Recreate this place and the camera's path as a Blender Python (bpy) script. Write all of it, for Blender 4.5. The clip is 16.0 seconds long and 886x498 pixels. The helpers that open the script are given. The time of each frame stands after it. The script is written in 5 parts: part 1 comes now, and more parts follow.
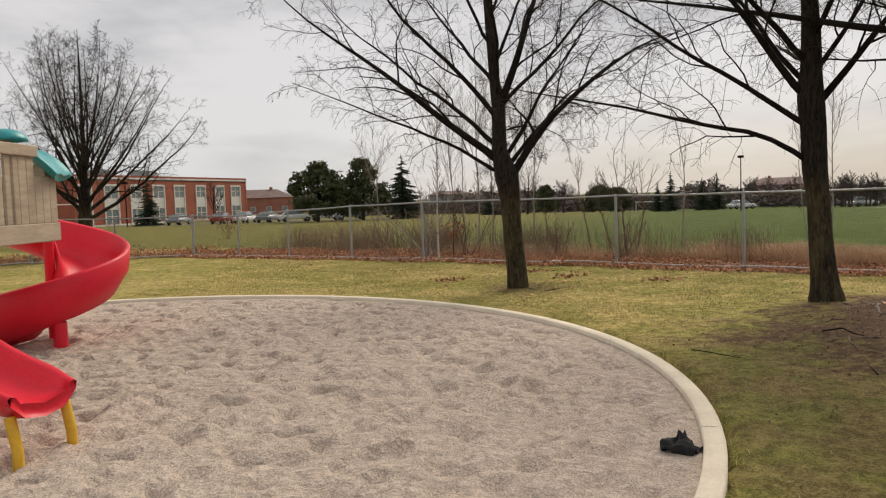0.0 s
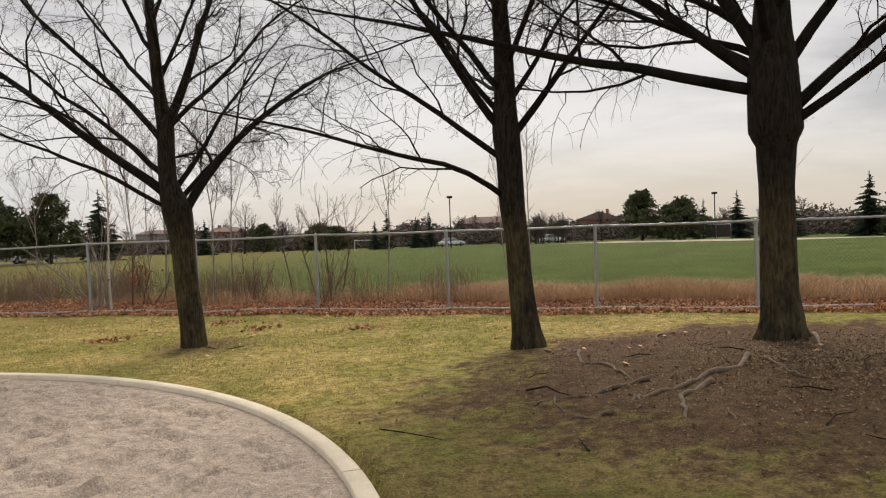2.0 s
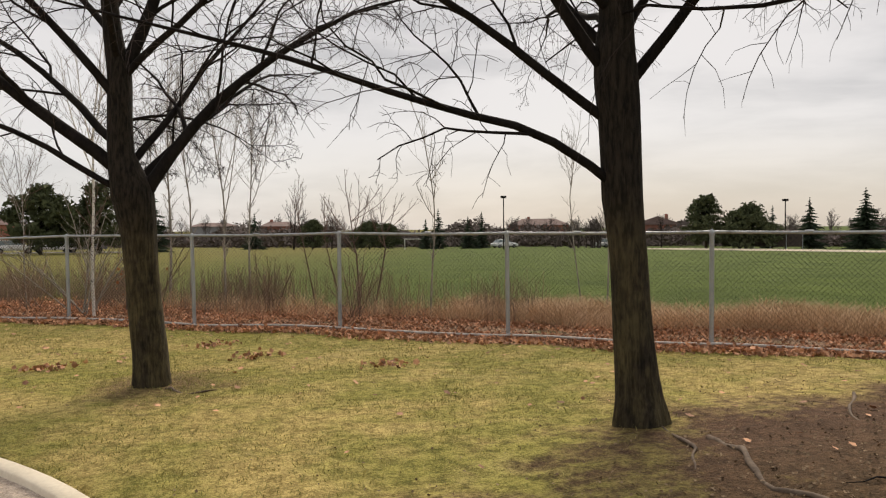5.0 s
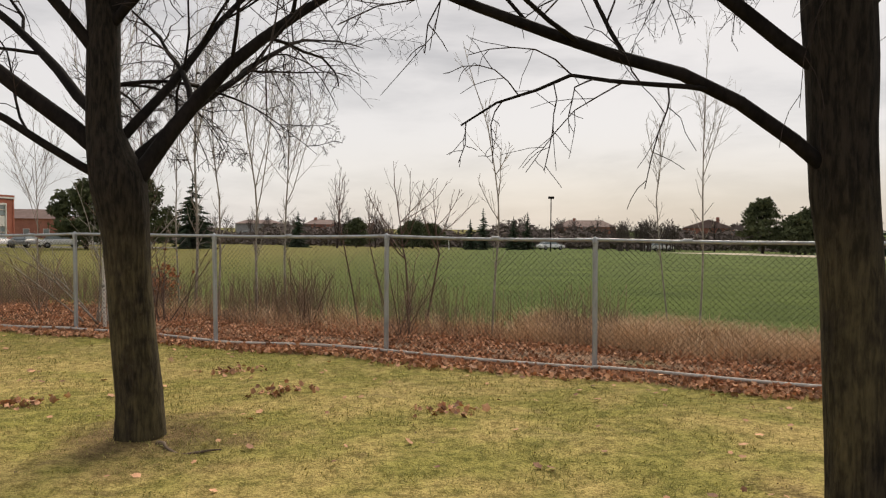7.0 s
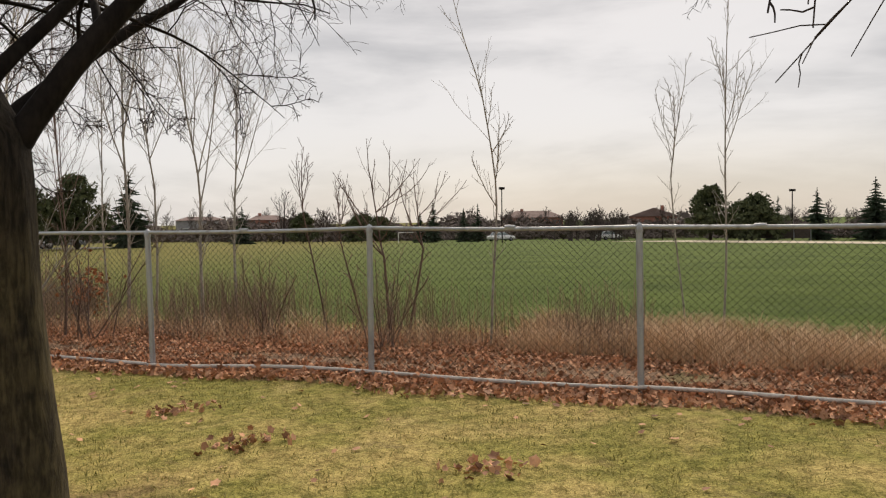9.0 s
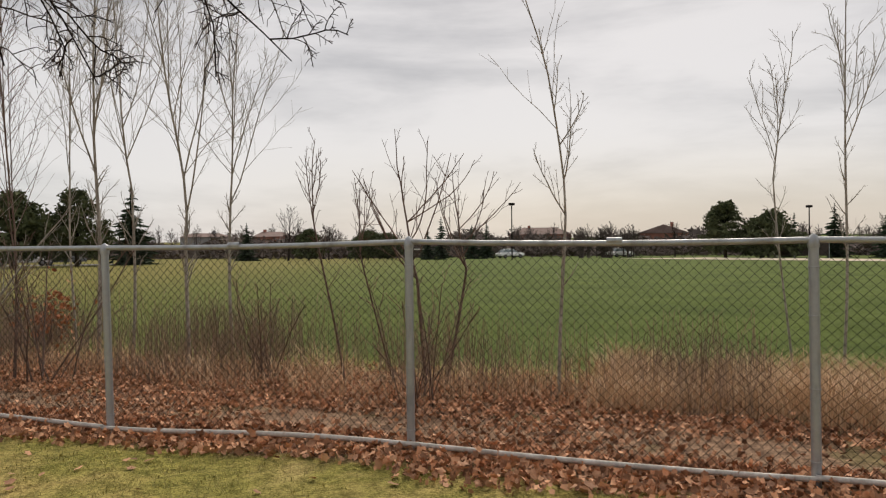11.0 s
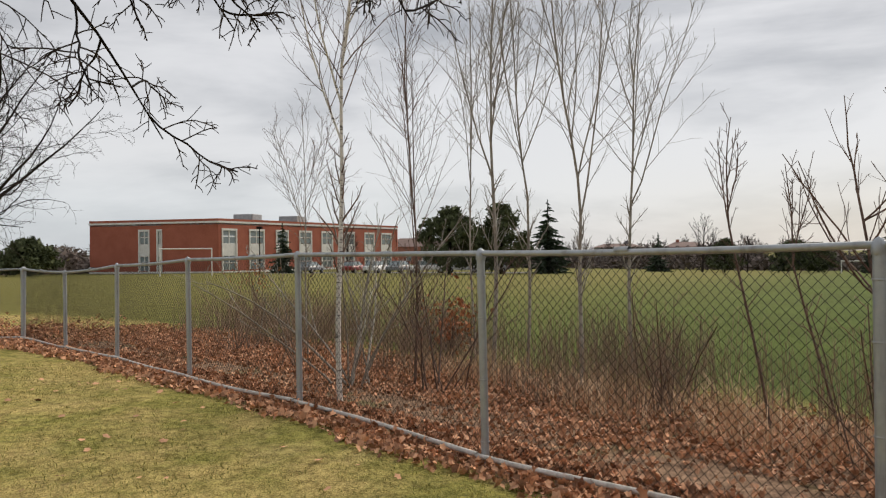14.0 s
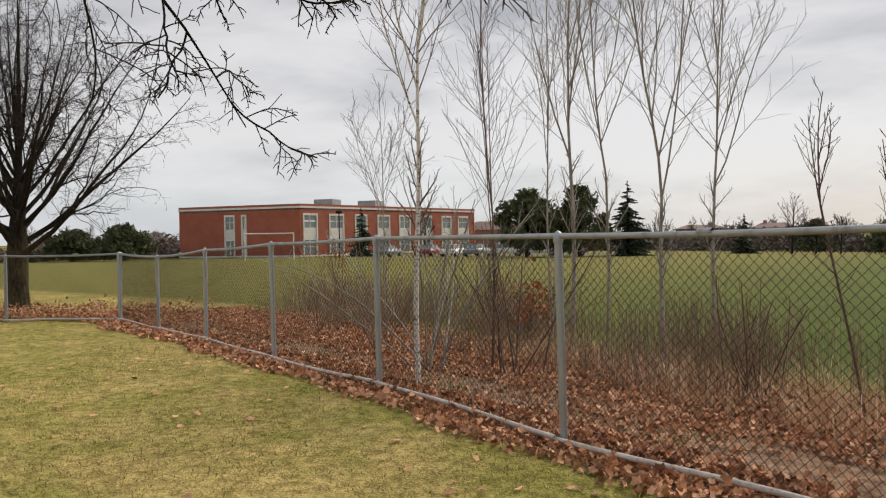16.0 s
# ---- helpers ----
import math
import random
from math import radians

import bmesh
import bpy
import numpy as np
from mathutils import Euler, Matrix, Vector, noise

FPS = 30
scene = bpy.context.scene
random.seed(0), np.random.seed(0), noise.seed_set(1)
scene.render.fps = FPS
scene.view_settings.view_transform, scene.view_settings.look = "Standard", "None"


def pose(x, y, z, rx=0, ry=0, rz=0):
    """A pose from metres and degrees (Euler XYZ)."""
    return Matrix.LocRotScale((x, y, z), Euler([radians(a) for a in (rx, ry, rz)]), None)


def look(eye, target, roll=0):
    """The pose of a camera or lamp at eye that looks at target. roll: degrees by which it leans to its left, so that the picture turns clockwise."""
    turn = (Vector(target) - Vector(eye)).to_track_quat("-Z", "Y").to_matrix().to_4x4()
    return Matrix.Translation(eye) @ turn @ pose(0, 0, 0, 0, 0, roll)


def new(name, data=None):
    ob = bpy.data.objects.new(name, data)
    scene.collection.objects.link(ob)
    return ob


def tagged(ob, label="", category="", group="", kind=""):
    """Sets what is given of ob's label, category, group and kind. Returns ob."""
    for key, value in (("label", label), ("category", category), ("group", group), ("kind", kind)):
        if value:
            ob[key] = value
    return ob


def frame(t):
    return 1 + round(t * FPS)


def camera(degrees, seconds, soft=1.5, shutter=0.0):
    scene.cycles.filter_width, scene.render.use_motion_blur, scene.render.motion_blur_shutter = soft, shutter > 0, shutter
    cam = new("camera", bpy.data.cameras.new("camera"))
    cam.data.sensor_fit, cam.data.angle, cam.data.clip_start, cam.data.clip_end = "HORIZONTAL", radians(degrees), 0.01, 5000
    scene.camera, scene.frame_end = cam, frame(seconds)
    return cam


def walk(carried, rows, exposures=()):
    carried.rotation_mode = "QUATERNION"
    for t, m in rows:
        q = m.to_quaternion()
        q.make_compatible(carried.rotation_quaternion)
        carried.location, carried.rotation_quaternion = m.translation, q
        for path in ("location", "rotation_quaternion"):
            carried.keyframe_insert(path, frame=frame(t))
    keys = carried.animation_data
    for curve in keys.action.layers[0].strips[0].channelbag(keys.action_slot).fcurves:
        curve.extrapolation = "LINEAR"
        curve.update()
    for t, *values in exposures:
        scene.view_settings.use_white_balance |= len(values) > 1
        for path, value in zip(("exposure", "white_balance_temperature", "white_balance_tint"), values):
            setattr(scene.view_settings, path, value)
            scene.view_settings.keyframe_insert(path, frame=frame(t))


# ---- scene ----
cam = camera(61.0, 16.0, soft=1.2)
PATH = [
    (0, (0.102, -0.464, 1.611), (0.059, 1.531, 1.475), -1.9),
    (0.5, (0.235, -0.15, 1.602), (0.494, 1.83, 1.482), -1.9),
    (1, (0.429, 0.293, 1.618), (0.948, 2.222, 1.522), -1.5),
    (1.5, (0.652, 0.741, 1.607), (1.268, 2.643, 1.559), -2.4),
    (2, (0.885, 1.195, 1.602), (1.56, 3.076, 1.543), -2.1),
    (2.5, (1.136, 1.685, 1.597), (1.791, 3.572, 1.506), -2.3),
    (3, (1.37, 2.211, 1.609), (1.969, 4.117, 1.518), -2.3),
    (3.5, (1.522, 2.772, 1.601), (2.094, 4.687, 1.515), -2.0),
    (4, (1.696, 3.344, 1.59), (2.257, 5.262, 1.517), -0.7),
    (4.2, (1.738, 3.562, 1.589), (2.294, 5.482, 1.524), -0.6),
    (6.3, (2.112, 5.742, 1.629), (2.591, 7.683, 1.579), 0.2),
    (6.5, (2.115, 5.951, 1.633), (2.56, 7.9, 1.576), 0.1),
    (7, (2.145, 6.469, 1.643), (2.581, 8.42, 1.587), 0.4),
    (7.5, (2.125, 7.005, 1.632), (2.696, 8.92, 1.555), 0.7),
    (8, (2.064, 7.53, 1.616), (2.657, 9.439, 1.532), -0.2),
    (8.2, (2.056, 7.692, 1.606), (2.63, 9.606, 1.524), -0.5),
    (10.3, (2.117, 9.959, 1.589), (2.699, 11.872, 1.533), -1.1),
    (10.5, (2.146, 10.169, 1.581), (2.727, 12.083, 1.544), -1.0),
    (11, (2.245, 10.712, 1.56), (2.807, 12.631, 1.53), -0.7),
    (11.5, (2.324, 11.171, 1.554), (2.833, 13.104, 1.495), 0.0),
    (12, (2.425, 11.553, 1.555), (2.805, 13.516, 1.513), 2.0),
    (12.5, (2.467, 11.848, 1.531), (2.698, 13.834, 1.555), 1.1),
    (13, (2.464, 12.007, 1.528), (2.438, 14.007, 1.574), 0.3),
    (13.5, (2.42, 11.998, 1.518), (2.123, 13.975, 1.543), -0.3),
    (14, (2.41, 12.018, 1.517), (1.915, 13.955, 1.527), -0.6),
    (14.5, (2.397, 12.036, 1.517), (1.779, 13.938, 1.515), -1.4),
    (15, (2.399, 12.035, 1.517), (1.716, 13.915, 1.507), -1.4),
    (15.5, (2.404, 12.027, 1.517), (1.711, 13.903, 1.497), -1.2),
    (16, (2.413, 12.014, 1.517), (1.722, 13.891, 1.485), -1.0),
]
walk(cam, [(t, look(eye, target, roll)) for t, eye, target, roll in PATH],
     [(0, -0.03, 6750, 12), (1.0, -0.03, 6800, 12), (1.5, 0.0, 6800, 12), (2.5, 0.06, 6850, 12), (4.2, 0.06, 6850, 12), (8.2, 0.08, 6850, 12), (10.3, 0.02, 6800, 12), (12, 0.0, 6650, 11), (13, 0.0, 6400, 9), (14, 0.04, 6500, 10), (16, 0.07, 6600, 11)])

# ---- light: one soft overcast sky ----
SUN_EL, SUN_AZ = radians(40), radians(28)
world = bpy.data.worlds.new("overcast_sky")
scene.world = world
world.use_nodes = True


class Nodes:
    """A short way to write node trees."""

    def __init__(self, tree):
        self.tree = tree

    def add(self, kind, **inputs):
        node = self.tree.nodes.new(kind)
        for key, value in inputs.items():
            self.plug(value, node.inputs[key.replace("_", " ")])
        return node

    def plug(self, value, socket):
        if isinstance(value, bpy.types.NodeSocket):
            self.tree.links.new(value, socket)
        else:
            if socket.type == "RGBA" and len(value) == 3:
                value = (*value, 1)
            socket.default_value = value

    def math(self, op, a, b=0.0, clamp=False):
        node = self.tree.nodes.new("ShaderNodeMath")
        node.operation, node.use_clamp = op, clamp
        self.plug(a, node.inputs[0])
        self.plug(b, node.inputs[1])
        return node.outputs[0]

    def mix(self, fac, a, b):
        node = self.tree.nodes.new("ShaderNodeMix")
        node.data_type = "RGBA"
        self.plug(fac, node.inputs[0])
        self.plug(a, node.inputs[6])
        self.plug(b, node.inputs[7])
        return node.outputs[2]

    def ramp(self, value, lo, hi):
        node = self.tree.nodes.new("ShaderNodeMapRange")
        node.interpolation_type = "SMOOTHSTEP"
        self.plug(value, node.inputs[0])
        self.plug(lo, node.inputs[1])
        self.plug(hi, node.inputs[2])
        return node.outputs[0]

    def noise(self, vector, scale, detail=4.0, rough=0.55, warp=0.0):
        node = self.tree.nodes.new("ShaderNodeTexNoise")
        self.plug(vector, node.inputs["Vector"])
        node.inputs["Scale"].default_value = scale
        node.inputs["Detail"].default_value = detail
        node.inputs["Roughness"].default_value = rough
        node.inputs["Distortion"].default_value = warp
        return node.outputs["Fac"]

    def dot(self, vector, axis, offset=0.0):
        node = self.tree.nodes.new("ShaderNodeVectorMath")
        node.operation = "DOT_PRODUCT"
        self.plug(vector, node.inputs[0])
        node.inputs[1].default_value = axis
        return self.math("SUBTRACT", node.outputs["Value"], offset)

    def scaled(self, vector, scale):
        node = self.tree.nodes.new("ShaderNodeVectorMath")
        node.operation = "MULTIPLY"
        self.plug(vector, node.inputs[0])
        node.inputs[1].default_value = scale
        return node.outputs[0]


wn = Nodes(world.node_tree)
world.node_tree.nodes.clear()
sky = wn.add("ShaderNodeTexSky")
sky.sky_type, sky.sun_disc, sky.sun_elevation, sky.sun_rotation = "NISHITA", False, SUN_EL, SUN_AZ
coord = wn.add("ShaderNodeTexCoord").outputs["Generated"]
up = wn.dot(coord, (0, 0, 1))
flat = wn.scaled(coord, (1.0, 1.0, 4.2))
billow = wn.noise(flat, 1.7, 6, 0.52, 0.35)
wisps = wn.noise(flat, 4.5, 5, 0.6, 0.2)
cover = wn.math("ADD", wn.math("MULTIPLY", billow, 0.78), wn.math("MULTIPLY", wisps, 0.22))
cloud = wn.mix(wn.ramp(cover, 0.36, 0.60), (0.39, 0.395, 0.41), (0.69, 0.685, 0.69))
low = wn.math("SUBTRACT", 1.0, wn.ramp(up, 0.02, 0.14))
east = wn.ramp(wn.dot(coord, (0.62, 0.78, 0)), 0.72, 1.0)
west = wn.ramp(wn.dot(coord, (-0.65, 0.76, 0)), 0.75, 1.0)
cloud = wn.mix(wn.math("MULTIPLY", wn.math("MULTIPLY", low, east), 0.55), cloud, (0.60, 0.55, 0.475))
cloud = wn.mix(wn.math("MULTIPLY", wn.math("MULTIPLY", low, west), 0.55), cloud, (0.60, 0.65, 0.70))
veil = wn.mix(0.012, cloud, sky.outputs[0])
back = wn.add("ShaderNodeBackground", Color=veil, Strength=1.0)
out = wn.add("ShaderNodeOutputWorld")
world.node_tree.links.new(back.outputs[0], out.inputs[0])

sun = new("sun", bpy.data.lights.new("sun", "SUN"))
sun.data.energy, sun.data.angle, sun.data.color = 3.0, radians(30), (1.0, 0.89, 0.75)
sun.matrix_world = look((0, 0, 30), (-30 * math.sin(SUN_AZ) / math.tan(SUN_EL), -30 * math.cos(SUN_AZ) / math.tan(SUN_EL), 0))

# ---- materials ----
FENCE_P = Vector((3.56, 16.05, 0))
FENCE_U = Vector((0.815, -0.580, 0)).normalized()
FENCE_N = Vector((0.580, 0.815, 0)).normalized()


def surface(name, rough=0.8, metal=0.0, spec=0.4):
    mat = bpy.data.materials.new(name)
    mat.use_nodes = True
    n = Nodes(mat.node_tree)
    bsdf = mat.node_tree.nodes["Principled BSDF"]
    bsdf.inputs["Roughness"].default_value = rough
    bsdf.inputs["Metallic"].default_value = metal
    bsdf.inputs["Specular IOR Level"].default_value = spec
    return mat, n, bsdf


def bump(n, bsdf, height, strength, distance):
    node = n.add("ShaderNodeBump", Height=height, Strength=strength, Distance=distance)
    n.tree.links.new(node.outputs[0], bsdf.inputs["Normal"])


def speckled(name, a, b, scale, rough=0.8, metal=0.0, relief=0.0, fine=6.0, stretch=(1, 1, 1), spread=0.0, spec=0.4):
    """Two colours mixed at two scales, with relief; spread varies it from piece to piece."""
    mat, n, bsdf = surface(name, rough, metal, spec)
    pos = n.scaled(n.add("ShaderNodeTexCoord").outputs["Object"], stretch)
    coarse, small = n.noise(pos, scale, 4), n.noise(pos, scale * fine, 3)
    fac = n.math("ADD", n.math("MULTIPLY", coarse, 0.6), n.math("MULTIPLY", small, 0.4))
    fac = n.ramp(fac, 0.32, 0.68)
    if spread:
        info = n.add("ShaderNodeObjectInfo").outputs["Random"]
        isle = n.add("ShaderNodeNewGeometry").outputs["Random Per Island"]
        both = n.math("FRACT", n.math("ADD", info, isle))
        fac = n.math("ADD", n.math("MULTIPLY", fac, 1 - spread), n.math("MULTIPLY", both, spread))
    n.plug(n.mix(fac, a, b), bsdf.inputs["Base Color"])
    if relief:
        bump(n, bsdf, small, 0.6, relief)
    return mat


def bark_material(name, a, b, moss_and_light=None):
    mat, n, bsdf = surface(name, 0.92, 0, 0.2)
    pos = n.add("ShaderNodeTexCoord").outputs["Object"]
    ridges = n.noise(n.scaled(pos, (9, 9, 1.6)), 4.0, 5, 0.65, 0.4)
    patches = n.noise(n.scaled(pos, (1, 1, 0.5)), 5.0, 4, 0.6)
    colour = n.mix(n.ramp(ridges, 0.35, 0.66), a, b)
    if moss_and_light:
        side = n.ramp(n.math("ADD", patches, n.math("MULTIPLY", n.noise(pos, 14, 3), 0.3)), 0.42, 0.80)
        # real moss, plus light on the lower trunk painted in; backlit top stays dark
        bole = n.math("SUBTRACT", 1.0, n.ramp(n.math("ADD", n.dot(pos, (0, 0, 1)), patches), 1.6, 2.5))
        colour = n.mix(n.math("MULTIPLY", n.math("MULTIPLY", side, bole), 0.85), colour, n.mix(n.ramp(ridges, 0.3, 0.7), tuple(c * 0.35 for c in moss_and_light), moss_and_light))
    n.plug(colour, bsdf.inputs["Base Color"])
    bump(n, bsdf, ridges, 0.9, 0.02)
    return mat


M_BARK = bark_material("maple_bark", (0.008, 0.0065, 0.005), (0.034, 0.027, 0.020), (0.125, 0.102, 0.052))
M_LIMB = speckled("limb_bark", (0.006, 0.005, 0.0045), (0.020, 0.016, 0.014), 7, 0.9, stretch=(1, 1, 0.4), spec=0.15)
M_TWIG = speckled("twig_bark", (0.026, 0.020, 0.018), (0.060, 0.045, 0.039), 5, 0.9, spec=0.15)
# paler than twig_bark: the haze of distance is put into this colour
M_FARTWIG = speckled("hazed_twig_bark", (0.070, 0.058, 0.053), (0.13, 0.108, 0.098), 2, 0.95, spec=0.1)
M_SAPLING = speckled("sapling_bark", (0.19, 0.165, 0.135), (0.42, 0.39, 0.34), 9, 0.85, stretch=(1, 1, 0.5), relief=0.002)
M_REDTWIG = speckled("reddish_twig_bark", (0.09, 0.055, 0.042), (0.19, 0.13, 0.10), 6, 0.85)


def birch_material():
    mat, n, bsdf = surface("birch_bark", 0.7)
    pos = n.add("ShaderNodeTexCoord").outputs["Object"]
    bands = n.noise(n.scaled(pos, (3, 3, 16)), 3.0, 4, 0.6, 0.3)
    n.plug(n.mix(n.ramp(bands, 0.36, 0.46), (0.09, 0.075, 0.065), (0.68, 0.65, 0.60)), bsdf.inputs["Base Color"])
    bump(n, bsdf, bands, 0.5, 0.004)
    return mat


M_BIRCH = birch_material()


def galvanised():
    mat, n, bsdf = surface("galvanised_steel", 0.45, 0.55, 0.5)
    pos = n.add("ShaderNodeTexCoord").outputs["Object"]
    spangle = n.noise(pos, 30, 3)
    stain = n.ramp(n.noise(n.scaled(pos, (6, 6, 1.4)), 1.5, 5, 0.6), 0.45, 0.75)
    colour = n.mix(spangle, (0.32, 0.345, 0.37), (0.44, 0.465, 0.49))
    n.plug(n.mix(n.math("MULTIPLY", stain, 0.5), colour, (0.20, 0.19, 0.17)), bsdf.inputs["Base Color"])
    n.plug(n.math("ADD", 0.4, n.math("MULTIPLY", stain, 0.35)), bsdf.inputs["Roughness"])
    bump(n, bsdf, spangle, 0.2, 0.001)
    return mat


M_STEEL = galvanised()
M_RAIL = speckled("chalky_weathered_pipe", (0.36, 0.34, 0.31), (0.64, 0.61, 0.57), 5, 0.7, 0.2, stretch=(2, 2, 2), fine=7)
M_WIRE = speckled("weathered_wire", (0.010, 0.011, 0.011), (0.034, 0.036, 0.034), 8, 0.85, 0.0, spec=0.1)
M_CONCRETE = speckled("pale_concrete", (0.66, 0.585, 0.45), (0.80, 0.72, 0.57), 3.0, 0.9, relief=0.003, fine=14)
M_SAND_ROCK = speckled("black_cloth", (0.010, 0.010, 0.011), (0.03, 0.03, 0.032), 20, 0.95, relief=0.004)


def ground_material():
    """Lawn, worn earth round the trees, leaf mould along the fence and the playing field, by place."""
    mat, n, bsdf = surface("lawn_and_earth", 0.97, 0, 0.12)
    pos = n.add("ShaderNodeNewGeometry").outputs["Position"]
    big = n.noise(pos, 0.35, 4)
    mid = n.noise(pos, 1.6, 4, 0.6)
    small = n.noise(pos, 9.0, 4, 0.65)
    fine = n.noise(pos, 48.0, 3, 0.7)
    tuft = n.math("ADD", n.math("MULTIPLY", small, 0.5), n.math("MULTIPLY", fine, 0.5))
    # lawn: winter straw and green
    straw = n.mix(n.ramp(tuft, 0.37, 0.63), (0.23, 0.175, 0.056), (0.64, 0.500, 0.190))
    green = n.mix(n.ramp(tuft, 0.37, 0.63), (0.120, 0.120, 0.025), (0.41, 0.370, 0.100))
    blend = n.math("ADD", n.math("MULTIPLY", big, 0.5), n.math("MULTIPLY", mid, 0.5))
    lawn = n.mix(n.ramp(blend, 0.40, 0.58), straw, green)
    # thatch and bare spots
    spot = n.math("MULTIPLY", n.ramp(n.noise(pos, 2.3, 5, 0.7, 0.8), 0.60, 0.70), 0.55)
    lawn = n.mix(spot, lawn, n.mix(n.ramp(tuft, 0.3, 0.7), (0.075, 0.055, 0.026), (0.21, 0.155, 0.075)))
    pale = n.math("MULTIPLY", n.ramp(n.noise(pos, 0.9, 4, 0.65, 0.4), 0.55, 0.72), 0.45)
    lawn = n.mix(pale, lawn, n.mix(n.ramp(tuft, 0.37, 0.63), (0.30, 0.225, 0.092), (0.68, 0.53, 0.245)))
    # worn earth on the mound
    earth = n.mix(n.ramp(tuft, 0.3, 0.72), (0.044, 0.026, 0.016), (0.190, 0.112, 0.070))
    sub = n.add("ShaderNodeVectorMath")
    sub.operation = "SUBTRACT"
    n.plug(pos, sub.inputs[0])
    sub.inputs[1].default_value = (7.2, 6.6, 0)
    far = n.add("ShaderNodeVectorMath")
    far.operation = "LENGTH"
    n.plug(n.scaled(sub.outputs[0], (0.92, 1.15, 0)), far.inputs[0])
    reach = n.math("ADD", far.outputs["Value"], n.math("MULTIPLY", n.math("SUBTRACT", mid, 0.5), 3.4))
    reach = n.math("ADD", reach, n.math("MULTIPLY", n.math("SUBTRACT", small, 0.5), 1.6))
    worn = n.math("SUBTRACT", 1.0, n.ramp(reach, 3.1, 4.7))
    colour = n.mix(worn, lawn, earth)
    ring = n.add("ShaderNodeVectorMath")
    ring.operation = "DISTANCE"
    n.plug(pos, ring.inputs[0])
    ring.inputs[1].default_value = (1.25, 12.55, 0)
    bare = n.math("ADD", ring.outputs["Value"], n.math("MULTIPLY", n.math("SUBTRACT", mid, 0.5), 1.4))
    bare = n.math("MULTIPLY", n.math("SUBTRACT", 1.0, n.ramp(bare, 0.35, 1.05)), 0.7)
    colour = n.mix(bare, colour, earth)
    # dull moist belt between the sand and the mound
    sub2 = n.add("ShaderNodeVectorMath")
    sub2.operation = "SUBTRACT"
    n.plug(pos, sub2.inputs[0])
    sub2.inputs[1].default_value = (6.2, 4.5, 0)
    far2 = n.add("ShaderNodeVectorMath")
    far2.operation = "LENGTH"
    n.plug(n.scaled(sub2.outputs[0], (0.92, 1.12, 0)), far2.inputs[0])
    belt = n.math("ADD", far2.outputs["Value"], n.math("MULTIPLY", n.math("SUBTRACT", mid, 0.5), 2.2))
    dull = n.math("MULTIPLY", n.math("SUBTRACT", 1.0, n.ramp(belt, 3.2, 5.6)), 0.85)
    moist = n.mix(n.ramp(mid, 0.42, 0.62), n.mix(n.ramp(tuft, 0.35, 0.7), (0.058, 0.047, 0.018), (0.18, 0.145, 0.058)), n.mix(n.ramp(tuft, 0.35, 0.7), (0.052, 0.058, 0.014), (0.16, 0.165, 0.046)))
    colour = n.mix(n.math("MULTIPLY", dull, n.math("SUBTRACT", 1.0, n.math("MULTIPLY", worn, 0.8))), colour, moist)
    # leaf mould along the fence
    across = n.dot(pos, FENCE_N, FENCE_P.dot(FENCE_N))
    run = n.dot(pos, FENCE_U, FENCE_P.dot(FENCE_U))
    # the fence line bows towards the lawn at its far end
    back = n.math("MINIMUM", run, 0.0)
    bowed = n.math("ADD", across, n.math("MULTIPLY", n.math("MULTIPLY", back, back), 0.0049))
    edge = n.math("ADD", bowed, n.math("MULTIPLY", n.math("SUBTRACT", mid, 0.5), 0.7))
    mould = n.math("MULTIPLY", n.ramp(edge, -0.50, -0.28), n.math("SUBTRACT", 1.0, n.ramp(edge, 2.4, 3.6)))
    mould = n.math("MULTIPLY", mould, n.ramp(run, -14.6, -13.0))
    litter = n.mix(n.ramp(tuft, 0.36, 0.66), (0.115, 0.070, 0.046), (0.46, 0.305, 0.200))
    litter = n.mix(n.math("MULTIPLY", n.ramp(n.noise(pos, 1.1, 4, 0.6, 0.5), 0.54, 0.66), 0.6), litter, n.mix(n.ramp(tuft, 0.3, 0.7), (0.085, 0.082, 0.028), (0.24, 0.22, 0.085)))
    colour = n.mix(mould, colour, litter)
    # playing field
    turf = n.mix(n.ramp(n.math("ADD", n.math("MULTIPLY", big, 0.4), n.math("MULTIPLY", tuft, 0.6)), 0.32, 0.7), (0.044, 0.072, 0.010), (0.114, 0.158, 0.031))
    dry = n.mix(n.ramp(n.math("ADD", n.math("MULTIPLY", mid, 0.4), n.math("MULTIPLY", tuft, 0.6)), 0.35, 0.68), (0.105, 0.104, 0.024), (0.255, 0.228, 0.070))
    bearing = n.dot(pos, (0.95, -0.30, 0), 0.0)
    bearing = n.math("ADD", bearing, n.math("MULTIPLY", n.math("SUBTRACT", big, 0.5), 7.0))
    field = n.mix(n.ramp(bearing, -23.0, 2.0), dry, turf)
    colour = n.mix(n.ramp(edge, 2.7, 3.9), colour, field)
    n.plug(colour, bsdf.inputs["Base Color"])
    bump(n, bsdf, n.math("ADD", tuft, n.math("MULTIPLY", mid, 0.4)), 1.0, 0.05)
    return mat


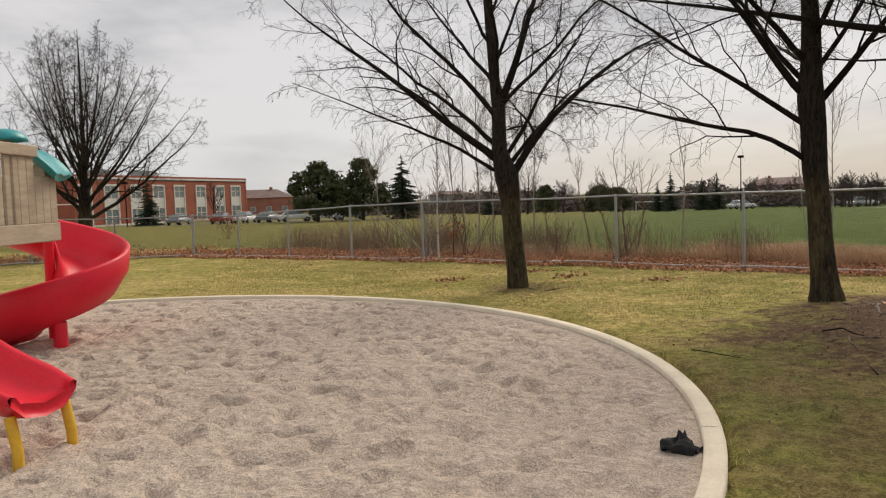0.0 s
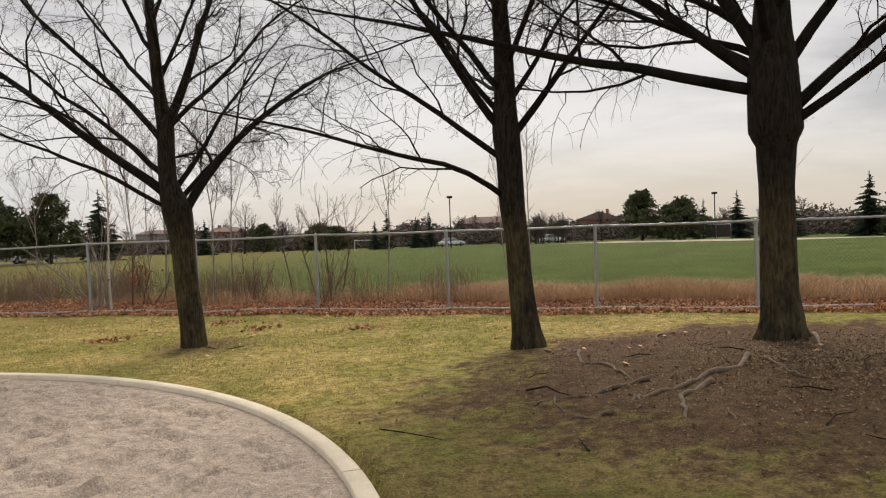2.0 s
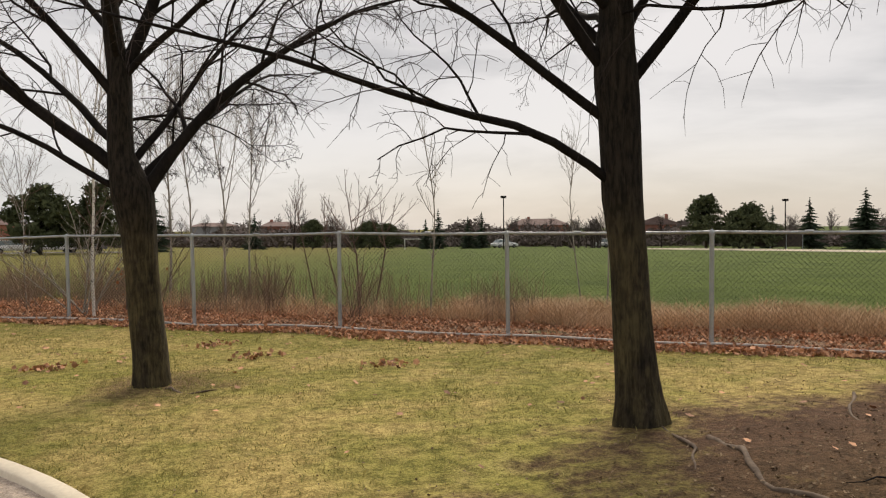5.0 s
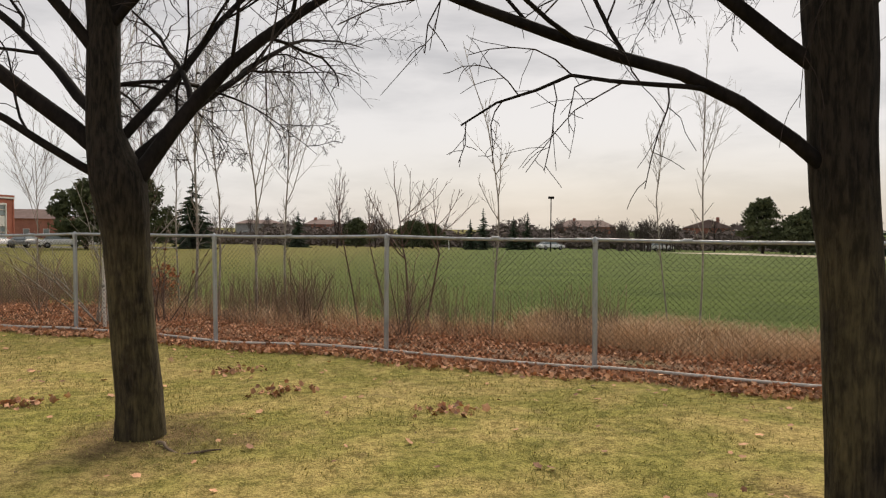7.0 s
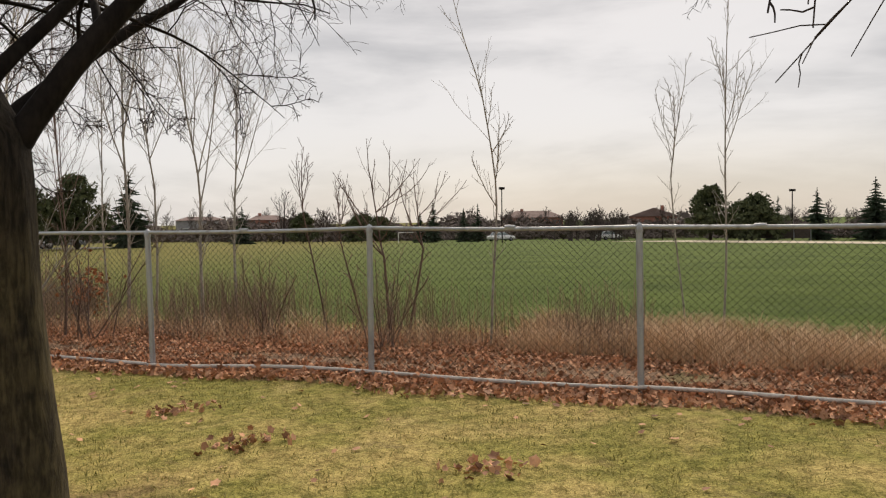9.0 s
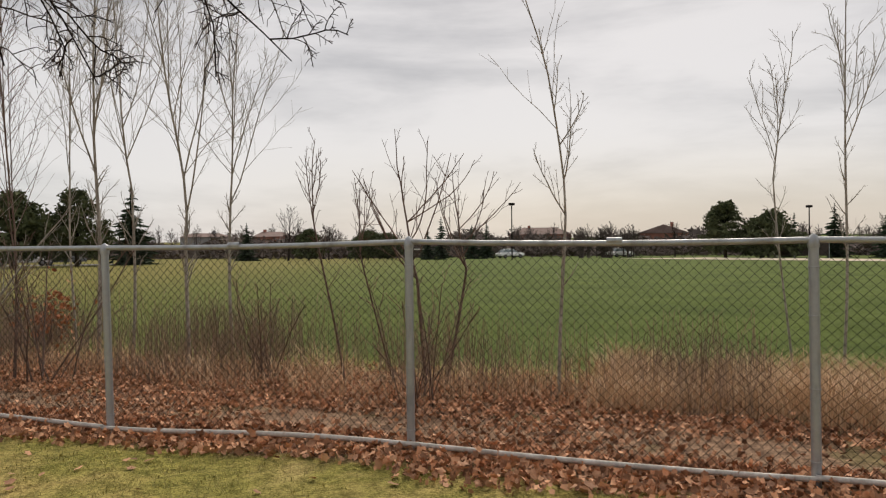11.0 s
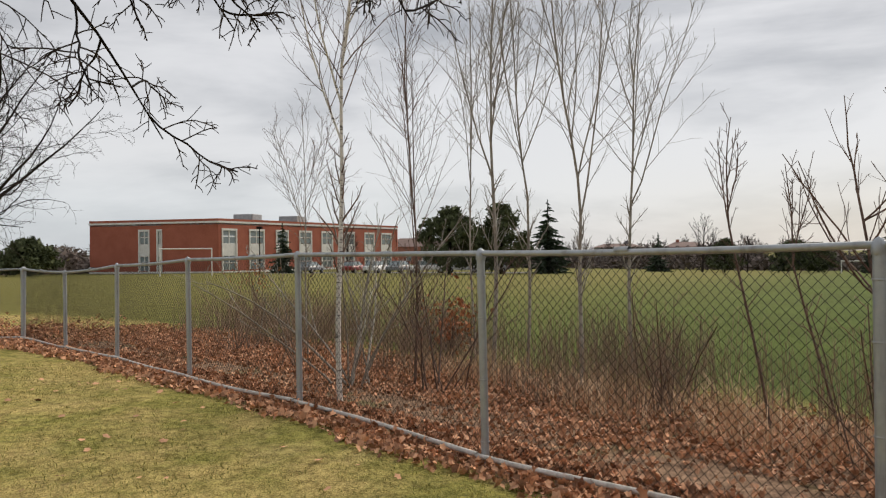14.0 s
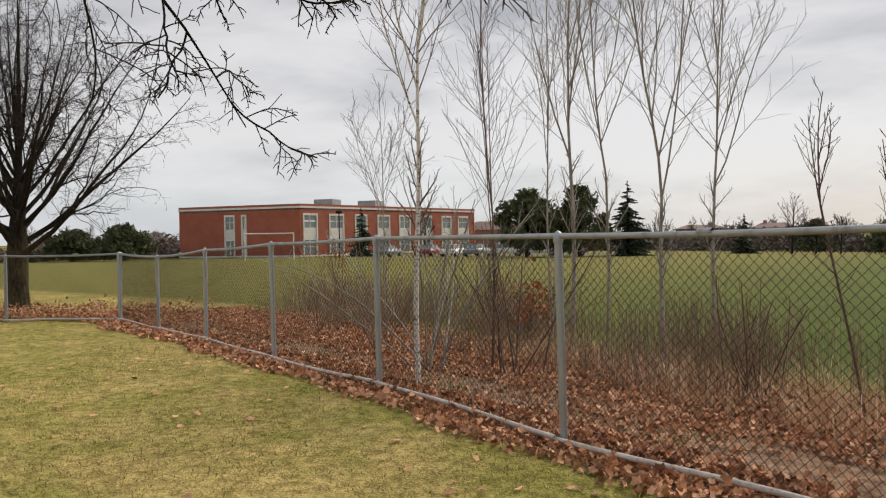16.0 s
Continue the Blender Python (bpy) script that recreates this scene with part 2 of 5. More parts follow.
def sand_material():
    mat, n, bsdf = surface("coarse_sand", 0.98, 0, 0.1)
    pos = n.add("ShaderNodeTexCoord").outputs["Object"]
    grit = n.noise(pos, 70, 3, 0.7)
    damp = n.noise(pos, 1.1, 5, 0.6)
    prints = n.noise(pos, 11.0, 4, 0.6, 0.25)
    # hollows of the prints relief are darkened in colour too, for shade and damp
    colour = n.mix(n.ramp(n.math("ADD", n.math("MULTIPLY", grit, 0.6), n.math("MULTIPLY", prints, 0.4)), 0.34, 0.66), (0.325, 0.265, 0.216), (0.68, 0.576, 0.477))
    n.plug(n.mix(n.math("MULTIPLY", n.ramp(damp, 0.5, 0.75), 0.35), colour, (0.33, 0.268, 0.215)), bsdf.inputs["Base Color"])
    bump(n, bsdf, n.math("ADD", n.math("MULTIPLY", grit, 0.22), n.math("MULTIPLY", prints, 1.3)), 0.9, 0.05)
    return mat


M_GROUND, M_SAND = ground_material(), sand_material()
M_LEAF = speckled("dead_maple_leaf", (0.12, 0.049, 0.024), (0.88, 0.485, 0.275), 14, 0.8, spread=0.8)
M_BLADE = speckled("lawn_blades", (0.15, 0.165, 0.036), (0.62, 0.515, 0.195), 1.2, 0.9, spread=0.55)
M_TANGRASS = speckled("dry_tall_grass", (0.42, 0.285, 0.165), (0.76, 0.56, 0.37), 2, 0.9, spread=0.6)
M_WEED = speckled("dead_weed_stems", (0.13, 0.088, 0.062), (0.42, 0.30, 0.215), 3, 0.9, spread=0.65)
M_RUSSET = speckled("russet_leaves", (0.24, 0.085, 0.036), (0.52, 0.21, 0.095), 4, 0.85, spread=0.7)
M_RED = speckled("red_moulded_plastic", (0.62, 0.006, 0.022), (0.80, 0.012, 0.038), 1.2, 0.42, relief=0.0006, fine=40)
M_YELLOW = speckled("yellow_painted_steel", (0.62, 0.34, 0.02), (0.75, 0.45, 0.04), 5, 0.45)
M_TEAL = speckled("teal_moulded_plastic", (0.015, 0.23, 0.25), (0.03, 0.36, 0.38), 3, 0.4)
M_PLANK = speckled("weathered_tan_boards", (0.33, 0.26, 0.19), (0.50, 0.41, 0.31), 2.5, 0.8, stretch=(1, 1, 7), relief=0.002, spread=0.3)
# dark colour for painted shade behind the tower slots, and for the wind screen
M_PIT = speckled("slot_shade_and_screen", (0.045, 0.035, 0.03), (0.08, 0.06, 0.05), 3, 0.9)
M_BRICK = speckled("school_brick", (0.29, 0.088, 0.054), (0.375, 0.122, 0.078), 0.5, 0.9, relief=0.004, fine=12)
M_BRICK2 = speckled("house_brick", (0.27, 0.115, 0.085), (0.40, 0.18, 0.13), 0.6, 0.9, fine=10)
M_WHITE = speckled("white_trim", (0.60, 0.59, 0.56), (0.74, 0.73, 0.70), 1.5, 0.7)
M_ROOF = speckled("shingle_roof", (0.14, 0.095, 0.085), (0.22, 0.155, 0.14), 0.8, 0.9, fine=9)
M_GREYROOF = speckled("grey_roof_units", (0.25, 0.25, 0.26), (0.36, 0.36, 0.37), 2, 0.7)
M_GLASS, _n, _b = surface("sky_paled_glass", 0.08, 0, 0.6)
# base colour is paled to stand in for sky reflected in the panes
_b.inputs["Base Color"].default_value = (0.22, 0.26, 0.27, 1)
# both needle colours are lightened to stand in for haze over the distance
M_CONIFER = speckled("hazed_spruce_needles", (0.026, 0.040, 0.027), (0.088, 0.118, 0.074), 0.9, 0.95, spread=0.5, spec=0.1)
M_PINE = speckled("hazed_pine_needles", (0.034, 0.044, 0.022), (0.120, 0.135, 0.068), 0.9, 0.95, spread=0.5, spec=0.1)
M_TAR = speckled("car_park_asphalt", (0.10, 0.10, 0.10), (0.17, 0.165, 0.16), 0.5, 0.95)
M_DUST = speckled("pale_diamond_dirt", (0.42, 0.36, 0.28), (0.58, 0.51, 0.41), 0.3, 0.98)
M_TYRE = speckled("black_rubber", (0.012, 0.012, 0.012), (0.025, 0.025, 0.025), 4, 0.9)


# ---- building helpers ----
rng = np.random.default_rng(7)


def link_mesh(name, verts, faces, mat, parent=None, smooth=False):
    """A mesh from arrays: verts (n, 3), faces (m, 3) or (m, 4), or a list of such face arrays."""
    groups = faces if isinstance(faces, list) else [faces]
    groups = [np.asarray(f, dtype=np.int32) for f in groups if len(f)]
    me = bpy.data.meshes.new(name)
    verts = np.asarray(verts, dtype=np.float32)
    loops = np.concatenate([f.ravel() for f in groups])
    sizes = np.concatenate([np.full(len(f), f.shape[1], dtype=np.int32) for f in groups])
    starts = np.concatenate([[0], np.cumsum(sizes)[:-1]]).astype(np.int32)
    me.vertices.add(len(verts))
    me.vertices.foreach_set("co", verts.ravel())
    me.loops.add(len(loops))
    me.loops.foreach_set("vertex_index", loops)
    me.polygons.add(len(sizes))
    me.polygons.foreach_set("loop_start", starts)
    me.polygons.foreach_set("loop_total", sizes)
    if smooth:
        me.polygons.foreach_set("use_smooth", np.ones(len(sizes), dtype=bool))
    me.update(calc_edges=True)
    me.materials.append(mat)
    ob = new(name, me)
    if parent:
        ob.parent = parent
    return ob


def part(name, bm, mat, parent, label="", smooth=False):
    """Links a bmesh as one mesh object under a thing or under a part."""
    me = bpy.data.meshes.new(name)
    if smooth:
        for f in bm.faces:
            f.smooth = True
    bm.to_mesh(me)
    bm.free()
    me.materials.append(mat)
    ob = new(name, me)
    if parent:
        ob.parent = parent
    return tagged(ob, label)


def thing(name, at, label, category, group="", kind="", turn=0.0):
    ob = new(name)
    ob.matrix_basis = pose(*at, 0, 0, turn)
    return tagged(ob, label, category, group, kind)


def box(bm, lo, hi, bevel=0.0, m=None):
    size = [b - a for a, b in zip(lo, hi)]
    mid = [(a + b) / 2 for a, b in zip(lo, hi)]
    mat = Matrix.Translation(mid) @ Matrix.Diagonal((*size, 1))
    made = bmesh.ops.create_cube(bm, size=1.0, matrix=(m @ mat) if m else mat)
    if bevel:
        edges = list({e for v in made["verts"] for e in v.link_edges})
        bmesh.ops.bevel(bm, geom=edges, offset=bevel, segments=2, affect="EDGES", profile=0.5)
    return bm


def box_part(name, lo, hi, mat, parent, label="", bevel=0.0, m=None):
    return part(name, box(bmesh.new(), lo, hi, bevel, m), mat, parent, label)


def tubes(paths, radii, sides):
    """Tubes along many paths: paths (b, k, 3), radii (b, k). Gives verts and quads."""
    p, r = np.asarray(paths, float), np.asarray(radii, float)
    b, k, _ = p.shape
    tang = np.gradient(p, axis=1)
    tang /= np.linalg.norm(tang, axis=2, keepdims=True) + 1e-9
    ref = np.zeros((b, 1, 3))
    axis = np.argmin(np.abs(p[:, -1] - p[:, 0]), axis=1)
    ref[np.arange(b), 0, axis] = 1
    u = np.cross(tang, np.broadcast_to(ref, tang.shape))
    u /= np.linalg.norm(u, axis=2, keepdims=True) + 1e-9
    w = np.cross(tang, u)
    ang = np.arange(sides) * 2 * np.pi / sides
    ring = u[:, :, None] * np.cos(ang)[None, None, :, None] + w[:, :, None] * np.sin(ang)[None, None, :, None]
    verts = (p[:, :, None] + ring * r[:, :, None, None]).reshape(-1, 3)
    base = (np.arange(b) * k * sides)[:, None, None] + (np.arange(k - 1) * sides)[None, :, None]
    i, j = np.arange(sides), (np.arange(sides) + 1) % sides
    quads = np.stack([base + i, base + j, base + sides + j, base + sides + i], axis=-1)
    return verts, quads.reshape(-1, 4)


def merged(pieces):
    verts, faces, n = [], [], 0
    for v, f in pieces:
        verts.append(v)
        faces.append(f + n)
        n += len(v)
    return np.concatenate(verts), np.concatenate(faces)


def tube_part(name, path, radii, sides, mat, parent, label="", caps=False):
    v, f = tubes([path], [radii], sides)
    groups = [f]
    k = len(path)
    if caps:
        centre = len(v)
        v = np.concatenate([v, [path[0]], [path[-1]]])
        i, j = np.arange(sides), (np.arange(sides) + 1) % sides
        last = (k - 1) * sides
        groups.append(np.concatenate([np.stack([j, i, np.full(sides, centre)], -1), np.stack([last + i, last + j, np.full(sides, centre + 1)], -1)]))
    ob = link_mesh(name, v, groups, mat, parent, smooth=True)
    return tagged(ob, label)


def lie(x, y):
    """Height of the ground."""
    x, y = np.asarray(x, float), np.asarray(y, float)
    mound = 0.30 * np.exp(-0.5 * ((x - 6.6) ** 2 + (y - 6.5) ** 2) / 2.2 ** 2)
    d = np.hypot(x - 2, y - 11)
    slope = 0.0115 + 0.0065 / (1 + np.exp(-(x - 2) / 9))
    fall = -slope * np.clip(d - 18, 0, 110) * np.clip((d - 14) / 12, 0, 1)
    ripple = 0.018 * np.sin(1.3 * x + 0.6 * y) * np.sin(0.9 * y - 0.7 * x + 1) + 0.01 * np.sin(3.1 * x + 2.2 * y)
    bank = 0.018 * np.exp(-0.5 * ((np.hypot(x + 4.44, y - 5.92) - 6.8) / 0.5) ** 2)
    return mound + fall + ripple * np.clip(1.6 - d / 40, 0.2, 1) + bank


PIT_X, PIT_Y, PIT_R, CURB_W = -4.44, 5.92, 6.41, 0.135

# ---- ground, sand pit and kerb ----


def axis_steps(lo, hi, fine, far):
    inner = np.arange(lo, hi + 1e-6, fine)
    grow, step, reach = [], fine, 0.0
    while reach < far:
        step *= 1.16
        reach += step
        grow.append(reach)
    grow = np.array(grow)
    return np.concatenate([(lo - grow)[::-1], inner, hi + grow])


def build_ground():
    xs, ys = axis_steps(-13, 16, 0.16, 1600), axis_steps(-4, 27, 0.16, 1600)
    gx, gy = np.meshgrid(xs, ys)
    z = lie(gx, gy)
    near = (np.abs(gx) < 20) & (gy < 32) & (gy > -8)
    z = z + np.where(near, rng.normal(0, 0.006, z.shape), 0)
    r = np.hypot(gx - PIT_X, gy - PIT_Y)
    z = np.where(r < PIT_R - 0.04, -0.30, z)
    verts = np.stack([gx, gy, z], -1).reshape(-1, 3)
    nx, ny = len(xs), len(ys)
    i = (np.arange(ny - 1)[:, None] * nx + np.arange(nx - 1)).ravel()
    faces = np.stack([i, i + 1, i + nx + 1, i + nx], -1)
    ob = link_mesh("ground", verts, faces, M_GROUND, None, True)
    tagged(ob, "patchy winter lawn with worn brown earth and green playing field", "ground", kind="structure")


def build_sand():
    rings, spokes = 140, 380
    rr = np.linspace(0, PIT_R - CURB_W + 0.02, rings)
    aa = np.linspace(0, 2 * np.pi, spokes, endpoint=False)
    r, a = np.meshgrid(rr, aa, indexing="ij")
    x, y = r * np.cos(a), r * np.sin(a)
    z = np.zeros_like(x)
    for k in range(rings):
        for s in range(spokes):
            p = Vector((x[k, s], y[k, s], 0))
            z[k, s] = min(1.0, (rings - 1 - k) / 8) * (0.030 * noise.noise(p * 1.4) + 0.030 * noise.noise(p * 4.2) - 0.20 * max(0.0, noise.noise(p * 5.2 + Vector((9, 0, 0))) - 0.10) + 0.10 * max(0.0, noise.noise(p * 6.4 + Vector((0, 4, 0))) - 0.22))
    verts = np.stack([x, y, z], -1).reshape(-1, 3)
    k, s = np.meshgrid(np.arange(rings - 1), np.arange(spokes), indexing="ij")
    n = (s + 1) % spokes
    faces = np.stack([k * spokes + s, (k + 1) * spokes + s, (k + 1) * spokes + n, k * spokes + n], -1).reshape(-1, 4)
    ob = link_mesh("sand", verts, faces, M_SAND, None, True)
    ob.location = (PIT_X, PIT_Y, 0.014)
    tagged(ob, "trampled grey-beige sand with footprints in the play pit", "sand", kind="structure")


def build_kerb():
    """A cast ring in long segments with narrow joints."""
    ring = tagged(thing("kerb", (PIT_X, PIT_Y, 0), "low cream concrete kerb ringing the sand pit", "kerb", kind="structure"))
    count, cuts = 26, 7
    prof = [(0.0, -0.3), (0.0, 0.050), (0.010, 0.060), (CURB_W - 0.010, 0.060), (CURB_W, 0.050), (CURB_W, -0.3)]
    for c in range(count):
        a0, a1 = 2 * math.pi * c / count, 2 * math.pi * (c + 1) / count - 0.0012
        verts, faces = [], []
        for s in range(cuts):
            a = a0 + (a1 - a0) * s / (cuts - 1)
            for off, h in prof:
                r = PIT_R - CURB_W + off
                verts.append((r * math.cos(a), r * math.sin(a), h))
        m = len(prof)
        for s in range(cuts - 1):
            for q in range(m - 1):
                faces.append((s * m + q, s * m + q + 1, (s + 1) * m + q + 1, (s + 1) * m + q))
        link_mesh("kerb_segment", verts, np.array(faces), M_CONCRETE, ring)


build_ground()
build_sand()
build_kerb()

# ---- chain-link fence ----
POSTS = [(-8.38, 23.37), (-6.64, 22.42), (-4.88, 21.41), (-2.84, 20.10), (-0.82, 18.88), (1.34, 17.40), (3.54, 16.02), (5.74, 14.50),
         (7.96, 12.88), (10.13, 11.33), (12.30, 9.78), (14.47, 8.23), (16.64, 6.68), (18.81, 5.13), (20.98, 3.58)]
LEFT_POSTS = [(-8.38, 23.37), (-10.62, 22.78), (-12.95, 22.18), (-15.3, 21.6), (-17.6, 21.0), (-19.9, 20.4), (-22.2, 19.8)]
FENCE_H = 1.52


def mesh_bay(width, height, h, r):
    """Woven zigzag wires of one bay in the xz plane."""
    cols, rows = int(width / h), int(height / h)
    k = np.arange(rows + 1)
    paths, radii = [], []
    for c in range(cols):
        flip = (k + c) % 2
        x = (c + flip) * (width / cols)
        y = np.where(flip == 0, 0.003, -0.003)
        paths.append(np.stack([x, y, 0.04 + k * height / rows], -1))
        radii.append(np.full(rows + 1, r))
    return tubes(paths, radii, 3)


BAY = mesh_bay(2.66, 1.50, 0.033, 0.0023)


def build_fence(posts, heights, label):
    root = thing("chain_link_fence", (*posts[0], 0), label, "fence")
    o = Vector((*posts[0], 0))
    tops = []
    for n, (x, y) in enumerate(posts):
        g = float(lie(x, y))
        lean = Vector((rng.normal(0, 0.012), rng.normal(0, 0.012), 0))
        r = 0.038 if n == 0 else 0.030
        base, top = Vector((x, y, g - 0.15)) - o, Vector((x, y, g + heights[n])) + lean - o
        tops.append(top)
        post = tube_part("post", [base, (base + top) / 2, top - Vector((0, 0, 0.03))], [r, r, r], 14, M_STEEL, root)
        # cap with a loop for the rail, and tie wires
        cap = [top + Vector((0, 0, d)) for d in (-0.05, -0.035, -0.005, 0.025, 0.04)]
        tube_part("cap", cap, [r + 0.004, r + 0.007, r + 0.006, r * 0.8, 0.004], 12, M_STEEL, post)
        for f in (0.18, 0.45, 0.72, 0.9):
            p = base.lerp(top, f)
            tube_part("tie_wire", [p - Vector((0, 0, 0.006)), p, p + Vector((0, 0, 0.006))], [r + 0.003, r + 0.006, r + 0.003], 10, M_STEEL, post)
    for n in range(len(posts) - 1):
        a, b = tops[n], tops[n + 1]
        sag = rng.uniform(0.0, 0.02)
        pts = [a.lerp(b, s) - Vector((0, 0, sag * 4 * s * (1 - s))) for s in np.linspace(0, 1, 7)]
        tube_part("top_rail", pts, [0.0215] * 7, 10, M_STEEL, root)
        mid = a.lerp(b, rng.uniform(0.3, 0.7))
        way = (b - a).normalized() * 0.05
        tube_part("rail_sleeve", [mid - way, mid, mid + way], [0.0245] * 3, 10, M_STEEL, root)
        low_a, low_b = a - Vector((0, 0, heights[n])), b - Vector((0, 0, heights[n + 1]))
        bend = rng.uniform(-0.012, 0.012)
        pts = []
        for s in np.linspace(0, 1, 9):
            p = low_a.lerp(low_b, s)
            g = float(lie(p.x + o.x, p.y + o.y))
            pts.append(Vector((p.x, p.y, g + 0.062)) - FENCE_N * (0.055 + bend * math.sin(math.pi * s)) + Vector((0, 0, 0.006 * math.sin(5 * s + n))))
        tube_part("bottom_rail", pts, [0.019] * 9, 10, M_RAIL, root, "pale weathered steel pipe")
        # woven mesh of this bay, bellied a little
        d = (low_b - low_a)
        length = d.length
        ux, uy = d.x / length, d.y / length
        bay_v, bay_f = BAY
        v = bay_v.copy()
        s = v[:, 0] / 2.66
        belly = 0.018 * np.sin(np.pi * s) * np.sin(v[:, 2] * 2.1 + n)
        x = low_a.x + ux * s * length - uy * (v[:, 1] + belly + 0.034)
        y = low_a.y + uy * s * length + ux * (v[:, 1] + belly + 0.034)
        tall = heights[n] + (heights[n + 1] - heights[n]) * s
        z = low_a.z + (low_b.z - low_a.z) * s + v[:, 2] * tall / FENCE_H
        tagged(link_mesh("wire_mesh", np.stack([x, y, z], -1), bay_f, M_WIRE, root), "dull woven diamond wire mesh")
    return root


build_fence(POSTS, [1.30, 1.28, 1.38, 1.46, 1.50] + [FENCE_H] * 10, "galvanised chain-link fence with weathered pipe rails beside fallen leaves")
build_fence(LEFT_POSTS, [1.30, 1.30, 1.36, 1.4, 1.45, 1.5, 1.5], "galvanised chain-link fence section joining the corner post")


# ---- bare trees ----


def unit(v):
    return v / (np.linalg.norm(v) + 1e-9)


def limb_path(start, azimuth, elevation, length, k, r, lift=0.0, wander=0.12, lowest=-22, knee=1.0):
    """A path that leaves start at those degrees and bends by lift, in degrees, along the first part of its length."""
    pts = [np.array(start, float)]
    az, el = radians(azimuth), radians(elevation)
    for s in range(k - 1):
        az += r.normal(0, wander)
        el += (radians(lift) / (knee * (k - 1)) if s < knee * (k - 1) else 0) + r.normal(0, wander * 0.6)
        el = max(el, radians(lowest))
        step = length / (k - 1)
        pts.append(pts[-1] + step * np.array([math.cos(el) * math.cos(az), math.cos(el) * math.sin(az), math.sin(el)]))
    return np.array(pts)


def offshoots(parents, radii, count, ratio, k, r, spread=(35, 65), rise=0.25, thin=0.55, first=0.22, droop=0.0, rmin=0.0025, wander=0.16):
    """Side branches along many parent paths, in pairs that turn round the stem."""
    out, rad = [], []
    for p, pr in zip(parents, radii):
        length = np.linalg.norm(np.diff(p, axis=0), axis=1).sum()
        spin = r.uniform(0, 6.28)
        for c in range(count):
            s = first + (1 - first) * (c + r.uniform(0.2, 0.8)) / count
            f = s * (len(p) - 1)
            i = min(int(f), len(p) - 2)
            at = p[i] + (p[i + 1] - p[i]) * (f - i)
            way = unit(p[i + 1] - p[i])
            side = unit(np.cross(way, np.array([0.13, 0.21, 0.97])))
            other = np.cross(way, side)
            spin += 2.4 + r.normal(0, 0.5)
            out_way = side * math.cos(spin) + other * math.sin(spin)
            a = radians(r.uniform(*spread))
            d = unit(way * math.cos(a) + out_way * math.sin(a) + np.array([0, 0, rise]))
            size = length * ratio * (1.15 - 0.75 * s) * r.uniform(0.6, 1.25)
            pts, here = [at], d
            for q in range(k - 1):
                here = unit(here + r.normal(0, wander, 3) + np.array([0, 0, -droop * (q + 1) / k]))
                pts.append(pts[-1] + here * size / (k - 1))
            out.append(np.array(pts))
            r0 = max(rmin, (pr[i] + (pr[i + 1] - pr[i]) * (f - i)) * thin * r.uniform(0.75, 1.05))
            rad.append(np.linspace(r0, max(rmin * 0.7, r0 * 0.3), k))
    return out, rad


def taper(r0, r1, k, power=0.8):
    return r1 + (r0 - r1) * (1 - np.linspace(0, 1, k)) ** power


def shade_tree(name, at, seed, trunk, limbs, label, densities=(10, 9, 5), droop=0.10, flare=1.7, mats=None, twig_r=0.0026, lobes=5):
    """trunk: rows of x, y, z, radius. limbs: rows of trunk height, azimuth, elevation, length, radius, lift."""
    mats = mats or (M_BARK, M_LIMB, M_TWIG)
    r = np.random.default_rng(seed)
    root = thing(name, at, label, "tree")
    t = np.array(trunk, float)
    # the bole, finely cut, with root flare and lobes
    k, sides = 40, 28
    fs = np.linspace(0, len(t) - 1, k)
    path = np.stack([np.interp(fs, np.arange(len(t)), t[:, c]) for c in range(3)], -1)
    rad = np.interp(fs, np.arange(len(t)), t[:, 3])
    v, f = tubes([path], [rad], sides)
    v = v.reshape(k, sides, 3)
    for i in range(k):
        h = path[i, 2]
        for j in range(sides):
            a = 2 * math.pi * j / sides
            foot = math.exp(-max(h, 0) / 0.16)
            swell = 1 + (flare - 1) * foot * (0.55 + 0.45 * math.cos(lobes * a + seed)) + 0.05 * noise.noise(Vector((math.cos(a) * 2, math.sin(a) * 2, h * 1.7 + seed)))
            swell += 0.018 * math.sin(17 * a + 2 * math.sin(h * 3))
            v[i, j] = path[i] + (v[i, j] - path[i]) * swell
    link_mesh("trunk", v.reshape(-1, 3), f, mats[0], root, True)
    def on_trunk(z):
        return np.array([np.interp(z, t[:, 2], t[:, 0]), np.interp(z, t[:, 2], t[:, 1]), z])
    mains, main_r, made = [], [], []
    for z, az, el, length, r0, lift, *steady in limbs:
        p = limb_path(on_trunk(z), az, el, length, 14, r, lift, *(steady or (0.14,)))
        q = taper(r0 * 0.80, max(0.0025, r0 * 0.10), 14, 1.15)
        mains.append(p)
        main_r.append(q)
        pv, pf = tubes([p], [q], 9)
        made.append(link_mesh("limb", pv, pf, mats[1], root, True))
    second, second_r = offshoots(mains, main_r, densities[0], 0.40, 8, r, (30, 58), 0.34, 0.46, 0.16, droop * 0.12, 0.004, 0.19)
    third, third_r = offshoots(second, second_r, densities[1], 0.50, 6, r, (35, 70), 0.06, 0.52, 0.15, droop, twig_r, 0.17)
    fourth, fourth_r = offshoots(third, third_r, densities[2], 0.50, 4, r, (35, 70), 0.08, 0.7, 0.2, droop, twig_r * 0.8, 0.2)
    for n, (p, q) in enumerate(zip(second, second_r)):
        link_mesh("branch", *tubes([p], [q], 6), mats[1], made[n // densities[0]], True)
    tw = merged([tubes(third, third_r, 4), tubes(fourth, fourth_r, 3)])
    tagged(link_mesh("twig_crown", *tw, mats[2], root), "fine dark leafless twigs", kind="stuff")
    return root


